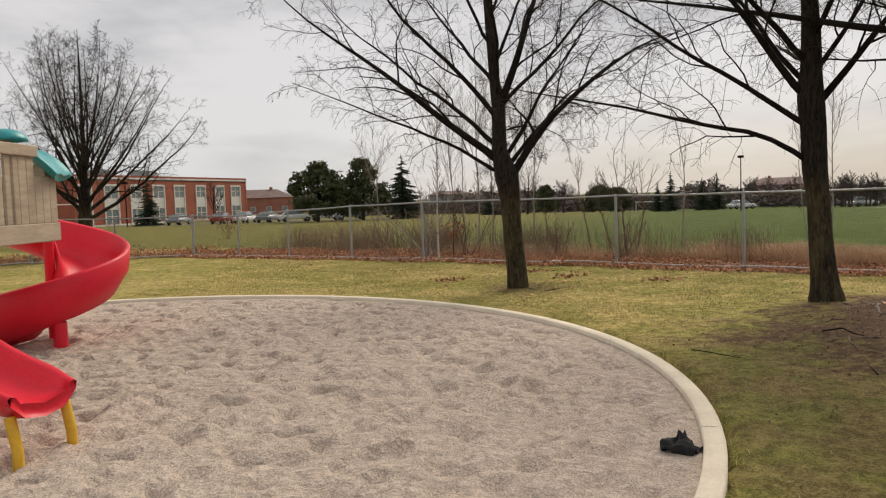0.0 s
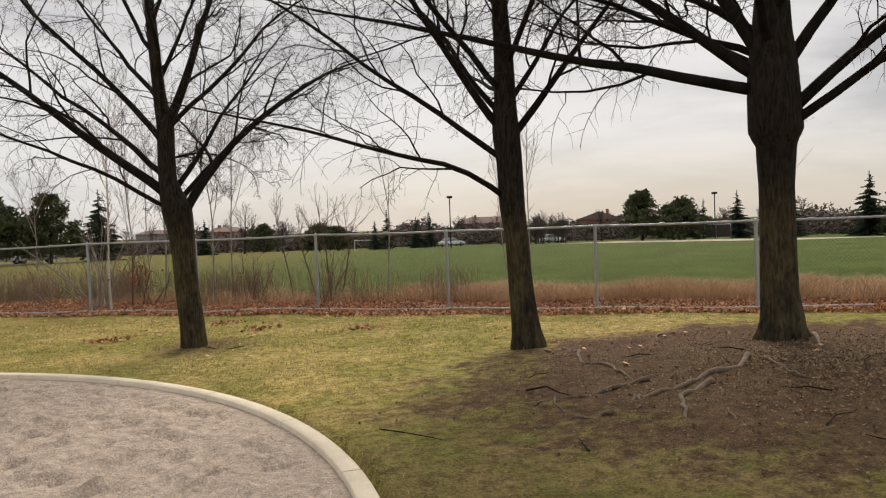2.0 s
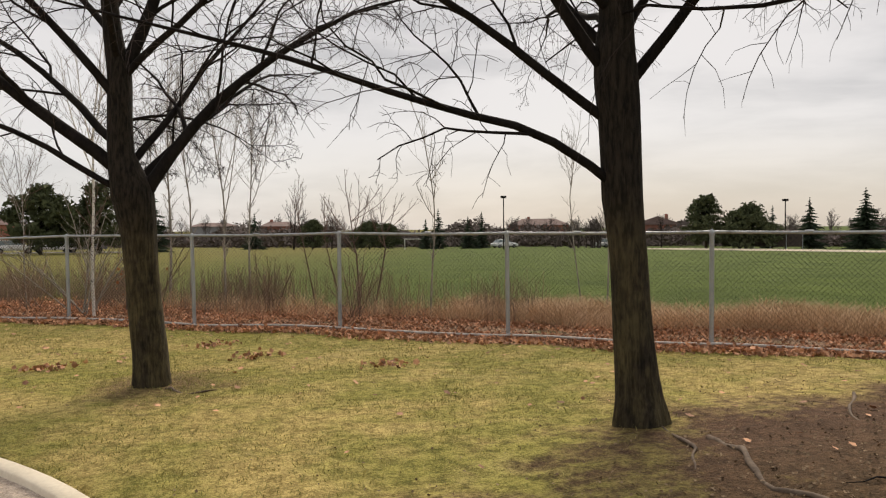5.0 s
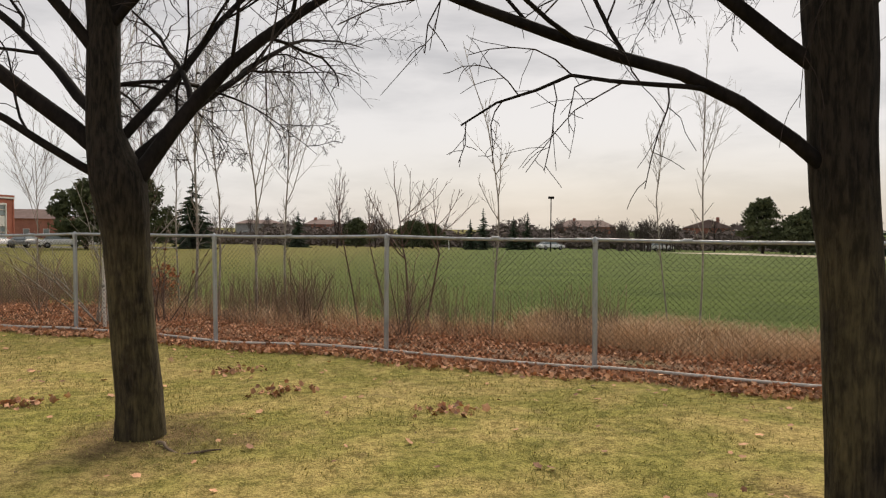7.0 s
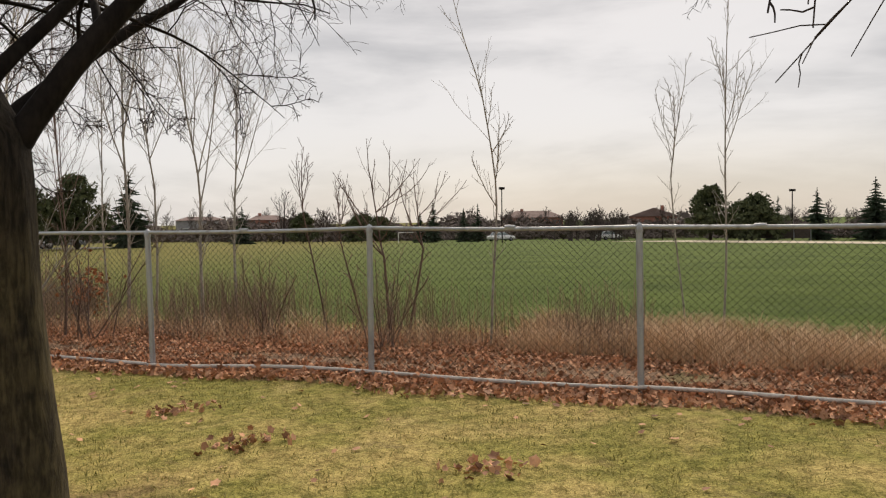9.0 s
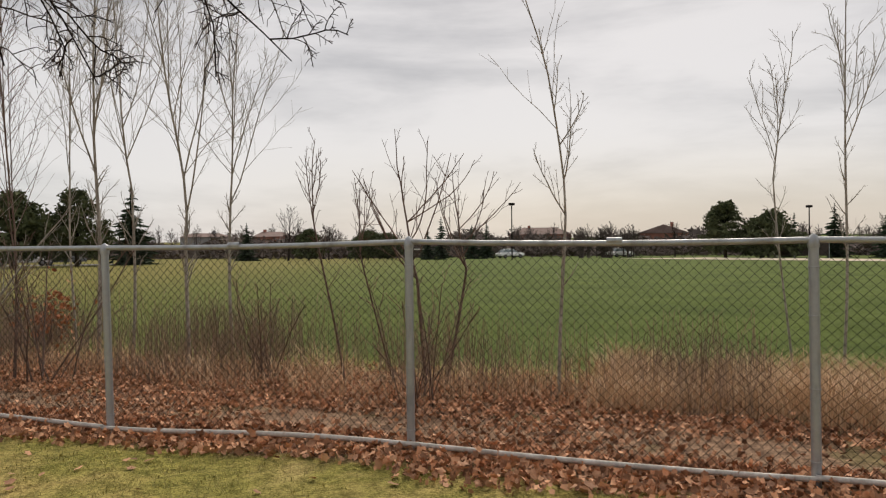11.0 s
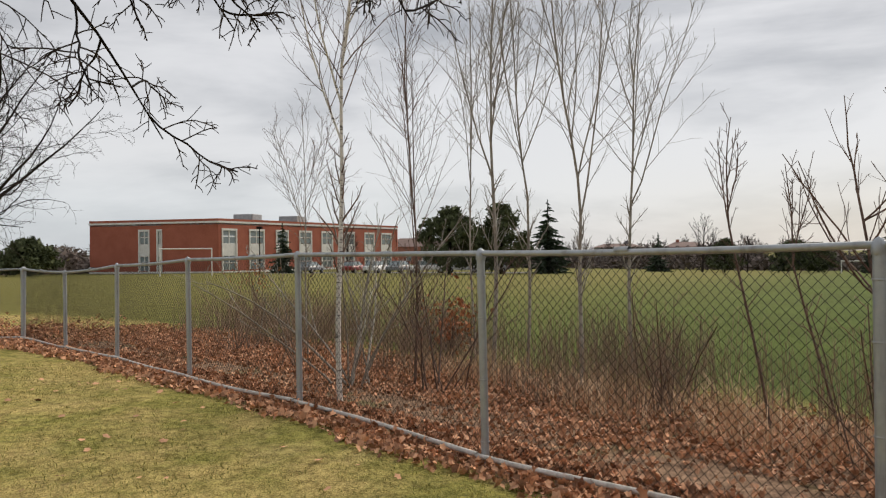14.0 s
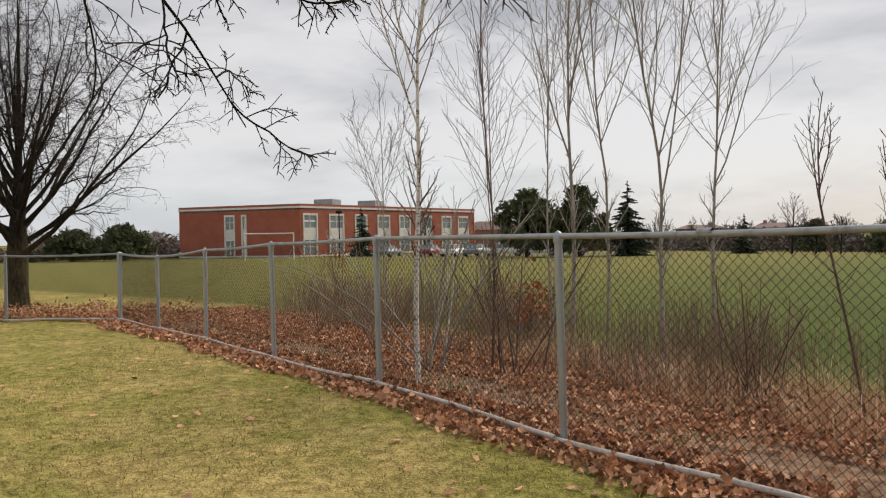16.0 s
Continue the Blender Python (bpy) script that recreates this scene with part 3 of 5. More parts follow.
# limb azimuth 0 points along +x; the walk looks towards +y
shade_tree("maple_tree", (1.11, 12.72, 0.0), 11,
           [(0.01, 0, -0.1, 0.184), (0, 0, 0.3, 0.174), (-0.05, 0, 0.76, 0.168), (-0.075, -0.01, 1.2, 0.165), (-0.09, -0.01, 1.55, 0.174), (-0.12, -0.02, 1.8, 0.195), (-0.15, -0.02, 1.98, 0.210), (-0.21, -0.03, 2.2, 0.165),
            (-0.25, -0.03, 2.4, 0.128), (-0.25, -0.03, 2.8, 0.120), (-0.25, 0, 3.2, 0.122), (-0.31, 0, 3.6, 0.088), (-0.37, 0, 4.6, 0.075), (-0.45, 0.05, 6.2, 0.042), (-0.5, 0.1, 8.0, 0.012)],
           [(1.80, 4, 60, 4.6, 0.094, -36, 0.07), (2.0, 60, 50, 4.4, 0.055, -30), (2.15, 168, 40, 5.2, 0.092, -4, 0.08), (1.95, 185, 30, 4.0, 0.046, -10, 0.1), (2.45, 140, 40, 4.8, 0.06, 6), (3.1, 8, 70, 3.8, 0.095, 10, 0.06),
            (2.2, 20, 44, 4.2, 0.055, -14), (2.9, 205, 48, 4.4, 0.06, 10), (3.1, 330, 45, 3.8, 0.05, 5), (3.3, 270, 48, 3.8, 0.05, 10), (3.5, 120, 50, 3.8, 0.05, 10),
            (3.8, 40, 52, 3.4, 0.045, 12), (4.2, 180, 55, 3.2, 0.04, 15), (4.6, 300, 58, 2.8, 0.035, 10), (5.0, 80, 58, 2.6, 0.03, 10), (5.6, 200, 62, 2.2, 0.025, 8),
            (2.6, 98, 10, 1.9, 0.018, -50, 0.06, -50), (2.7, 76, 14, 1.7, 0.016, -56, 0.06, -50), (2.7, 58, 20, 2.0, 0.018, -58, 0.06, -50), (2.7, 44, 22, 2.4, 0.024, -56, 0.06, -50)],
           "leafless maple with mossy grey-brown trunk forking low above lawn", droop=0.28, flare=1.12)

shade_tree("maple_tree", (4.95, 9.52, 0.09), 26,
           [(0, 0, -0.1, 0.170), (-0.03, 0.02, 0.3, 0.160), (-0.07, 0.03, 0.8, 0.150), (-0.10, 0.05, 1.4, 0.142), (-0.13, 0.07, 1.75, 0.156), (-0.14, 0.08, 2.05, 0.154), (-0.15, 0.08, 2.35, 0.160), (-0.17, 0.09, 2.65, 0.168), (-0.18, 0.09, 2.85, 0.155),
            (-0.17, 0.09, 3.05, 0.132), (-0.17, 0.09, 3.5, 0.120), (-0.20, 0.1, 4.2, 0.095), (-0.2, 0.12, 5.4, 0.06), (-0.2, 0.15, 6.8, 0.035), (-0.2, 0.15, 8.4, 0.012)],
           [(1.78, 184, 50, 4.4, 0.049, -36, 0.05, -22, 0.3), (2.25, 168, 44, 4.6, 0.052, -16, 0.08), (2.6, 172, 50, 4.4, 0.068, -6, 0.08), (2.5, 345, 54, 4.0, 0.065, 4, 0.08), (2.8, 130, 40, 4.4, 0.05, -4), (2.95, 84, 40, 3.8, 0.045, -20), (2.9, 20, 48, 3.8, 0.05, 5), (3.1, 185, 46, 4.2, 0.055, 5),
            (3.4, 280, 42, 3.8, 0.05, 0), (3.6, 75, 48, 3.6, 0.05, 5), (3.9, 230, 50, 3.6, 0.045, 5), (4.3, 320, 55, 3.2, 0.04, 5), (4.8, 140, 58, 2.8, 0.035, 5), (5.4, 30, 60, 2.4, 0.03, 5), (6.0, 250, 62, 2.0, 0.025, 5)],
           "tall leafless maple with straight dark trunk at bare earth", densities=(11, 9, 5), droop=0.30, flare=1.45, lobes=4)

shade_tree("maple_tree", (7.01, 7.59, 0.24), 37,
           [(0.02, -0.02, -0.1, 0.225), (0.02, -0.02, 0.25, 0.212), (0, 0, 0.54, 0.194), (0, 0, 1.1, 0.183), (0, 0, 1.66, 0.180), (0.01, 0, 2.1, 0.205), (0.0, 0, 2.26, 0.275), (-0.01, 0, 2.6, 0.268), (-0.02, 0, 2.9, 0.25), (-0.02, 0, 3.3, 0.20), (0.0, 0, 3.8, 0.165), (0.02, 0, 5.0, 0.10), (0.05, 0.1, 6.4, 0.07), (0.0, 0.1, 8.5, 0.02)],
           [(2.66, 150, 14, 6.4, 0.085, 0, 0.07), (2.75, 156, 34, 5.0, 0.090, 2, 0.08), (2.3, -35, 40, 4.8, 0.09, 0, 0.08), (2.2, -48, 34, 4.4, 0.07, 0, 0.08), (2.75, -25, 56, 4.6, 0.09, 0, 0.08), (2.9, 150, 62, 4.4, 0.10, 4, 0.07), (3.0, 60, 38, 4.8, 0.07, -6),
            (3.2, 110, 45, 4.6, 0.07, 0), (2.9, 92, 30, 5.0, 0.055, -42), (3.0, 128, 30, 5.2, 0.055, -40), (3.1, 215, 34, 4.8, 0.07, -8), (3.4, 260, 42, 4.4, 0.065, -5), (3.5, 320, 48, 4.2, 0.06, 4), (3.8, 180, 48, 4.4, 0.06, 5), (4.2, 20, 52, 3.8, 0.055, 5), (4.6, 130, 55, 3.4, 0.05, 5), (5.2, 280, 58, 3.0, 0.04, 5), (6.0, 60, 62, 2.4, 0.03, 5)],
           "large leafless maple with thick furrowed trunk on exposed roots", densities=(12, 10, 5), droop=0.36, flare=1.5, lobes=6)

ascending = [(1.25 + 0.075 * i, (i * 137.5) % 360, 24 + i * 1.25 + (i * 7) % 16, 5.4 - 0.05 * i, 0.088 - 0.0017 * i, 16, 0.09) for i in range(32)]
shade_tree("lawn_tree", (-12.45, 24.6, float(lie(-12.45, 24.6))), 51,
           [(0, 0, -0.1, 0.25), (0, 0, 0.6, 0.215), (0.02, 0, 1.3, 0.22), (0.05, 0, 2.0, 0.17), (0.08, 0.0, 2.8, 0.10), (0.1, 0.05, 4.2, 0.06), (0.1, 0.1, 6.5, 0.025), (0.1, 0.1, 7.6, 0.006)],
           ascending, "leafless broad tree with dense rising branches behind the fence", densities=(11, 8, 4), droop=0.02, twig_r=0.0042, flare=1.3,
           mats=(M_BARK, M_BARK, M_TWIG))


# ---- young trees and bushes behind the fence ----


def sapling(name, at, seed, height, r0, fork, prongs, label, mats, lean=(0.0, 0.0), side=6, twigs=6, tilt=(62, 80), category="tree", last=4, short=0.9, tiers=2, crooked=False):
    """A thin stem with a leader, rising side branches one above the other, and short side twigs."""
    r = np.random.default_rng(seed)
    root = thing(name, (*at, float(lie(*at))), label, category)
    k = 12
    zz = np.linspace(-0.08, fork, k)
    path = np.stack([lean[0] * zz + 0.02 * np.sin(2 * zz + seed), lean[1] * zz + 0.02 * np.cos(1.7 * zz + seed), zz], -1)
    r0 = r0 * 0.74
    rad = taper(r0, r0 * 0.62, k)
    link_mesh("trunk", *tubes([path], [rad], 10), mats[0], root, True)
    stems, stem_r = [], []
    prongs += tiers
    for p in range(prongs):
        az = 360 * p / prongs + r.uniform(-40, 40) + seed * 31
        el = r.uniform(*tilt) if p else 88.5
        step = 0 if p == 0 else int(5 * (p - 1) / max(1, prongs - 1))
        foot, left = (path[-1], 1.0) if step == 0 else (stems[0][step], 1 - step / 9)
        reach = (height - fork) * left * (r.uniform(0.70, 1.0) * short if p else 1.0)
        s = limb_path(foot, az, el if p or not crooked else 74, reach, 9, r, (90 - el) * 0.55, 0.14 if crooked else 0.08)
        stems.append(s)
        stem_r.append(taper(r0 * (0.6 if p == 0 else 0.42 - 0.03 * step), 0.003, 9))
        link_mesh("stem", *tubes([s], [stem_r[-1]], 7), mats[0], root, True)
    first, first_r = offshoots(stems + [path[5:]], stem_r + [rad[5:]], side + 5, 0.42, 6, r, (26, 50), 0.22, 0.5, 0.08, -0.05, 0.003, 0.09)
    second, second_r = offshoots(first, first_r, twigs + 1, 0.40, last, r, (26, 52), 0.25, 0.65, 0.12, -0.03, 0.002, 0.10)
    tw = merged([tubes(first, first_r, 5), tubes(second, second_r, 3)])
    tagged(link_mesh("twig_crown", *tw, mats[1], root), kind="stuff")
    return root


YOUNG = "slender leafless sapling growing behind the chain-link fence"
sapling("birch_sapling", (-0.43, 18.98), 3, 5.6, 0.040, 2.62, 3, "slender white-barked birch sapling leaning beside the fence", (M_BIRCH, M_REDTWIG), (0.005, 0.0), 8, 6, (56, 66))
sapling("sapling", (0.70, 21.30), 5, 5.9, 0.040, 2.45, 4, YOUNG, (M_SAPLING, M_SAPLING), (0.0, 0.0), 8, 6, (58, 72))
sapling("sapling", (1.08, 21.45), 6, 5.6, 0.030, 2.2, 3, YOUNG, (M_SAPLING, M_SAPLING), (0.02, 0.0))
sapling("sapling", (1.80, 20.55), 8, 5.4, 0.036, 1.9, 4, YOUNG, (M_SAPLING, M_SAPLING), (0.02, 0.0), 7, 6, (62, 78))
sapling("sapling", (2.35, 21.75), 9, 5.2, 0.034, 2.1, 4, YOUNG, (M_SAPLING, M_SAPLING), (0.0, 0.0), 7, 6, (58, 74))
sapling("sapling", (-0.05, 20.3), 12, 4.9, 0.026, 1.3, 3, "thin dark multi-stemmed sapling behind the fence", (M_REDTWIG, M_REDTWIG), (0.01, 0.0), 7, 5, (68, 82))
sapling("sapling", (0.30, 21.9), 14, 5.0, 0.022, 2.4, 2, YOUNG, (M_SAPLING, M_SAPLING), (-0.01, 0.0), 6, 5, (72, 84))
sapling("sapling", (-2.3, 22.3), 15, 3.9, 0.020, 1.6, 3, YOUNG, (M_SAPLING, M_REDTWIG))
sapling("sapling", (5.38, 17.40), 17, 4.5, 0.026, 1.78, 4, "tall lone sapling with few bare upright twigs", (M_SAPLING, M_SAPLING), (0.03, 0.0), 2, 2, (44, 58), short=0.36)
sapling("sapling", (8.95, 17.55), 19, 4.9, 0.024, 2.5, 3, "tall lone sapling with few bare upright twigs", (M_SAPLING, M_SAPLING), (0.01, 0.0), 4, 3, (56, 68), short=0.55)
sapling("sapling", (8.6, 18.0), 21, 3.9, 0.018, 2.2, 2, "thin crooked sapling at the field edge", (M_SAPLING, M_SAPLING), (-0.10, 0.0), 4, 3)
sapling("sapling", (12.6, 13.4), 22, 4.4, 0.024, 1.9, 3, "tall lone sapling with few bare upright twigs", (M_SAPLING, M_SAPLING), (0.0, 0.0), 4, 3)
sapling("sapling", (15.2, 11.0), 24, 4.8, 0.028, 2.0, 4, "tall lone sapling with few bare upright twigs", (M_SAPLING, M_SAPLING), (0.0, 0.0), 4, 3)


def bush(name, at, seed, stems, height, spread, mats, label, side=5, twigs=3, r0=0.016, arch=-18, rise=0.35):
    """Many stems from one foot that lean outwards."""
    r = np.random.default_rng(seed)
    root = thing(name, (*at, float(lie(*at))), label, "bush")
    paths, rads = [], []
    for s in range(stems):
        az = 360 * s / stems + r.uniform(-30, 30)
        el = r.uniform(90 - spread, 86)
        foot = (r.normal(0, 0.10), r.normal(0, 0.10), -0.05)
        p = limb_path(foot, az, el, height * r.uniform(0.7, 1.1), 9, r, arch * r.uniform(0, 1), 0.07)
        paths.append(p)
        rads.append(taper(r0 * r.uniform(0.6, 1.1), 0.004, 9))
        link_mesh("stem", *tubes([p], [rads[-1]], 6), mats[0], root, True)
    first, first_r = offshoots(paths, rads, side, 0.36, 6, r, (28, 55), rise, 0.62, 0.3, -0.06, 0.003, 0.10)
    second, second_r = offshoots(first, first_r, twigs, 0.42, 4, r, (30, 55), rise, 0.7, 0.2, -0.05, 0.002, 0.12)
    tw = merged([tubes(first, first_r, 5), tubes(second, second_r, 3)])
    tagged(link_mesh("twig_crown", *tw, mats[1], root), kind="stuff")
    return root


SUMAC = "bare crooked sumac bush with stubby upturned branches"
sapling("sumac_bush", (4.26, 18.2), 131, 2.75, 0.030, 1.15, 9, SUMAC, (M_REDTWIG, M_REDTWIG), (-0.10, 0.02), -1, 1, (26, 50), "bush", short=1.05, tiers=0, crooked=True)
sapling("sumac_bush", (4.50, 18.35), 132, 2.45, 0.026, 1.25, 7, SUMAC, (M_REDTWIG, M_REDTWIG), (0.18, 0.0), -1, 1, (28, 52), "bush", short=1.05, tiers=0, crooked=True)
sapling("sumac_bush", (3.45, 18.6), 133, 2.6, 0.018, 1.7, 2, SUMAC, (M_REDTWIG, M_REDTWIG), (-0.16, 0.0), 2, 1, (60, 75), "bush")
sapling("sumac_bush", (3.95, 18.5), 134, 2.2, 0.016, 1.4, 2, SUMAC, (M_REDTWIG, M_REDTWIG), (-0.22, 0.0), 2, 1, (60, 75), "bush")
bush("arching_shrub", (-0.75, 20.2), 33, 12, 2.6, 48, (M_SAPLING, M_SAPLING), "pale arching leafless shrub beside the birch", 6, 4, 0.016, -40)
bush("arching_shrub", (0.35, 19.9), 34, 9, 1.9, 40, (M_REDTWIG, M_REDTWIG), "tangled leafless shrub with reddish twigs", 6, 3, 0.012, -30)
bush("arching_shrub", (-2.0, 21.3), 35, 14, 1.4, 45, (M_WEED, M_WEED), "low grey-brown leafless thicket shrub", 5, 3, 0.009, -20)
bush("arching_shrub", (-3.6, 22.6), 36, 14, 1.3, 45, (M_WEED, M_WEED), "low grey-brown leafless thicket shrub", 5, 3, 0.009, -20)
bush("arching_shrub", (2.7, 19.3), 37, 14, 1.2, 36, (M_REDTWIG, M_WEED), "low reddish-brown thicket of bare stems", 5, 3, 0.008, -10)
bush("arching_shrub", (4.0, 17.5), 38, 12, 1.2, 34, (M_REDTWIG, M_WEED), "low reddish-brown thicket of bare stems", 5, 3, 0.008, -10)
bush("arching_shrub", (-1.0, 23.2), 39, 14, 1.5, 45, (M_WEED, M_WEED), "low grey-brown leafless thicket shrub", 5, 3, 0.009, -20)


# ---- ground cover: blades, weeds, leaves ----


def at_fence(s, n):
    """World place from metres along and behind the fence."""
    return FENCE_P.x + FENCE_U.x * s + FENCE_N.x * n, FENCE_P.y + FENCE_U.y * s + FENCE_N.y * n


def blades(name, x, y, height, width, lean, mat, label, category, joints=2):
    """Bent blades of grass, one narrow strip each."""
    n = len(x)
    z = lie(x, y) - 0.01
    a = rng.uniform(0, 2 * np.pi, n)
    b = rng.uniform(0, 2 * np.pi, n)
    side = np.stack([np.cos(a), np.sin(a), np.zeros(n)], -1) * (width / 2)[:, None]
    bend = np.stack([np.cos(b), np.sin(b), np.zeros(n)], -1) * (lean * height)[:, None]
    foot = np.stack([x, y, z], -1)
    rows = []
    for j in range(joints):
        f = j / joints
        rows += [foot + bend * f * f + np.array([0, 0, 1.0]) * (height * f)[:, None] + s * side * (1 - 0.4 * f) for s in (-1, 1)]
    rows.append(foot + bend + np.array([0, 0, 1.0]) * (height * (1 - 0.25 * lean))[:, None])
    m = len(rows)
    verts = np.stack(rows, 1).reshape(-1, 3)
    base = (np.arange(n) * m)[:, None]
    faces = []
    for j in range(joints - 1):
        faces.append(base + np.array([2 * j, 2 * j + 1, 2 * j + 3, 2 * j + 2]))
    tip = base + np.array([m - 3, m - 2, m - 1])
    groups = [np.concatenate(faces)] if faces else []
    ob = link_mesh(name, verts, groups + [tip], mat)
    return tagged(ob, label, category, kind="stuff")


def lawn():
    n = 260000
    x, y = rng.uniform(-6, 10, n), rng.uniform(2, 21, n)
    across = (x - FENCE_P.x) * FENCE_N.x + (y - FENCE_P.y) * FENCE_N.y
    worn = np.hypot((x - 7.2) * 0.92, (y - 6.6) * 1.15) + rng.normal(0, 0.7, n)
    keep = (np.hypot(x - PIT_X, y - PIT_Y) > PIT_R + 0.02) & (across < -0.15 + rng.normal(0, 0.25, n)) & (worn > 4.9) & (np.hypot((x - 6.2) * 0.92, (y - 4.5) * 1.12) > 4.6 + rng.normal(0, 0.5, n))
    clump = np.sin(2.1 * x + 1.3 * np.sin(1.7 * y)) * np.sin(1.9 * y + 1.1 * np.sin(2.3 * x)) + rng.normal(0, 0.5, n) > -0.5
    x, y = x[keep & clump], y[keep & clump]
    m = len(x)
    blades("lawn_grass", x, y, rng.uniform(0.018, 0.055, m), rng.uniform(0.004, 0.008, m), rng.uniform(0.4, 1.3, m), M_BLADE, "short patchy yellow-green winter grass on the lawn", "grass")


def tall_grass():
    n = 110000
    s, d = rng.uniform(-6, 17, n), rng.uniform(1.1, 4.2, n)
    front = 1.40 + 0.18 * np.sin(1.1 * s) + 0.12 * np.sin(2.9 * s + 1)
    depth = np.where(s > 1.0, 1.9 + 0.3 * np.sin(0.8 * s), 1.3)
    dens = np.where(s > 1.0, 1.0, 0.20)
    clump = 0.5 + 0.5 * np.sin(3.1 * s + 1.7 * np.sin(2.3 * d)) * np.sin(2.7 * d + s)
    keep = (d > front) & (d < front + depth) & (rng.uniform(0, 1, n) < dens * (0.35 + 0.65 * clump))
    x, y = at_fence(s[keep], d[keep])
    m = len(x)
    tall = (0.30 + 0.20 * clump[keep]) * rng.uniform(0.55, 1.15, m)
    blades("dry_grass", x, y, tall, rng.uniform(0.004, 0.010, m), rng.uniform(0.2, 1.1, m), M_TANGRASS, "tall bleached dry grass along the field edge", "grass", 3)


def weeds():
    """Brittle stems with a few side twigs, in uneven drifts."""
    n = 9500
    s, d = rng.uniform(-14, 2.6, n), rng.uniform(1.3, 5.2, n)
    drift = np.sin(1.5 * s + 0.8) * np.sin(1.3 * d + 0.5 * s) + rng.normal(0, 0.35, n)
    keep = (drift > -0.2) & (d > 1.75 + 0.25 * np.sin(2 * s)) & (d < np.where(s < -3, 4.6, 3.3))
    x, y = at_fence(s[keep], d[keep])
    m = len(x)
    h = rng.uniform(0.22, 0.85, m)
    z = lie(x, y) - 0.02
    a, l = rng.uniform(0, 6.28, m), rng.uniform(0, 0.35, m)
    f = np.linspace(0, 1, 4)
    p = np.stack([x[:, None] + (np.cos(a) * l * h)[:, None] * f ** 1.5, y[:, None] + (np.sin(a) * l * h)[:, None] * f ** 1.5, z[:, None] + h[:, None] * f], -1)
    q = np.broadcast_to(np.linspace(0.0042, 0.0018, 4), (m, 4))
    pick = list(p[::2])
    tw, tr = offshoots(pick, list(q[::2]), 3, 0.30, 3, rng, (22, 45), 0.35, 0.7, 0.4, 0.0, 0.0018, 0.1)
    v, g = merged([tubes(p, q, 3), tubes(tw, tr, 3)])
    tagged(link_mesh("weed_stems", v, g, M_WEED), "thicket of brown dead weed stems behind the fence", "weeds", kind="stuff")


LOBES = [(0.0, 1.0), (30, 0.66), (58, 0.95), (95, 0.62), (135, 0.78), (180, 0.52), (225, 0.78), (265, 0.62), (302, 0.95), (330, 0.66)]


def leaf_shape(size, curl, r):
    ang = np.radians([a for a, _ in LOBES])
    rad = np.array([b for _, b in LOBES]) * size
    x, y = rad * np.sin(ang), rad * np.cos(ang)
    z = curl * (np.abs(x) ** 1.4) / size ** 0.4 + r.normal(0, 0.06 * size, len(x)) + 0.35 * curl * y * y / size
    v = np.concatenate([[[0, 0, 0]], np.stack([x, y, z], -1)])
    m = len(x)
    f = np.array([(0, 1 + i, 1 + (i + 1) % m) for i in range(m)])
    return v, f


def turns(n, tilt, r):
    """Random turns: about z, then tipped by some radians."""
    a, b, c = r.uniform(0, 6.28, n), r.normal(0, tilt, n), r.normal(0, tilt, n)
    ca, sa, cb, sb, cc, sc = np.cos(a), np.sin(a), np.cos(b), np.sin(b), np.cos(c), np.sin(c)
    m = np.zeros((n, 3, 3))
    rz = np.stack([np.stack([ca, -sa, 0 * a], -1), np.stack([sa, ca, 0 * a], -1), np.stack([0 * a, 0 * a, 1 + 0 * a], -1)], 1)
    rx = np.stack([np.stack([1 + 0 * a, 0 * a, 0 * a], -1), np.stack([0 * a, cb, -sb], -1), np.stack([0 * a, sb, cb], -1)], 1)
    ry = np.stack([np.stack([cc, 0 * a, sc], -1), np.stack([0 * a, 1 + 0 * a, 0 * a], -1), np.stack([-sc, 0 * a, cc], -1)], 1)
    return rz @ rx @ ry


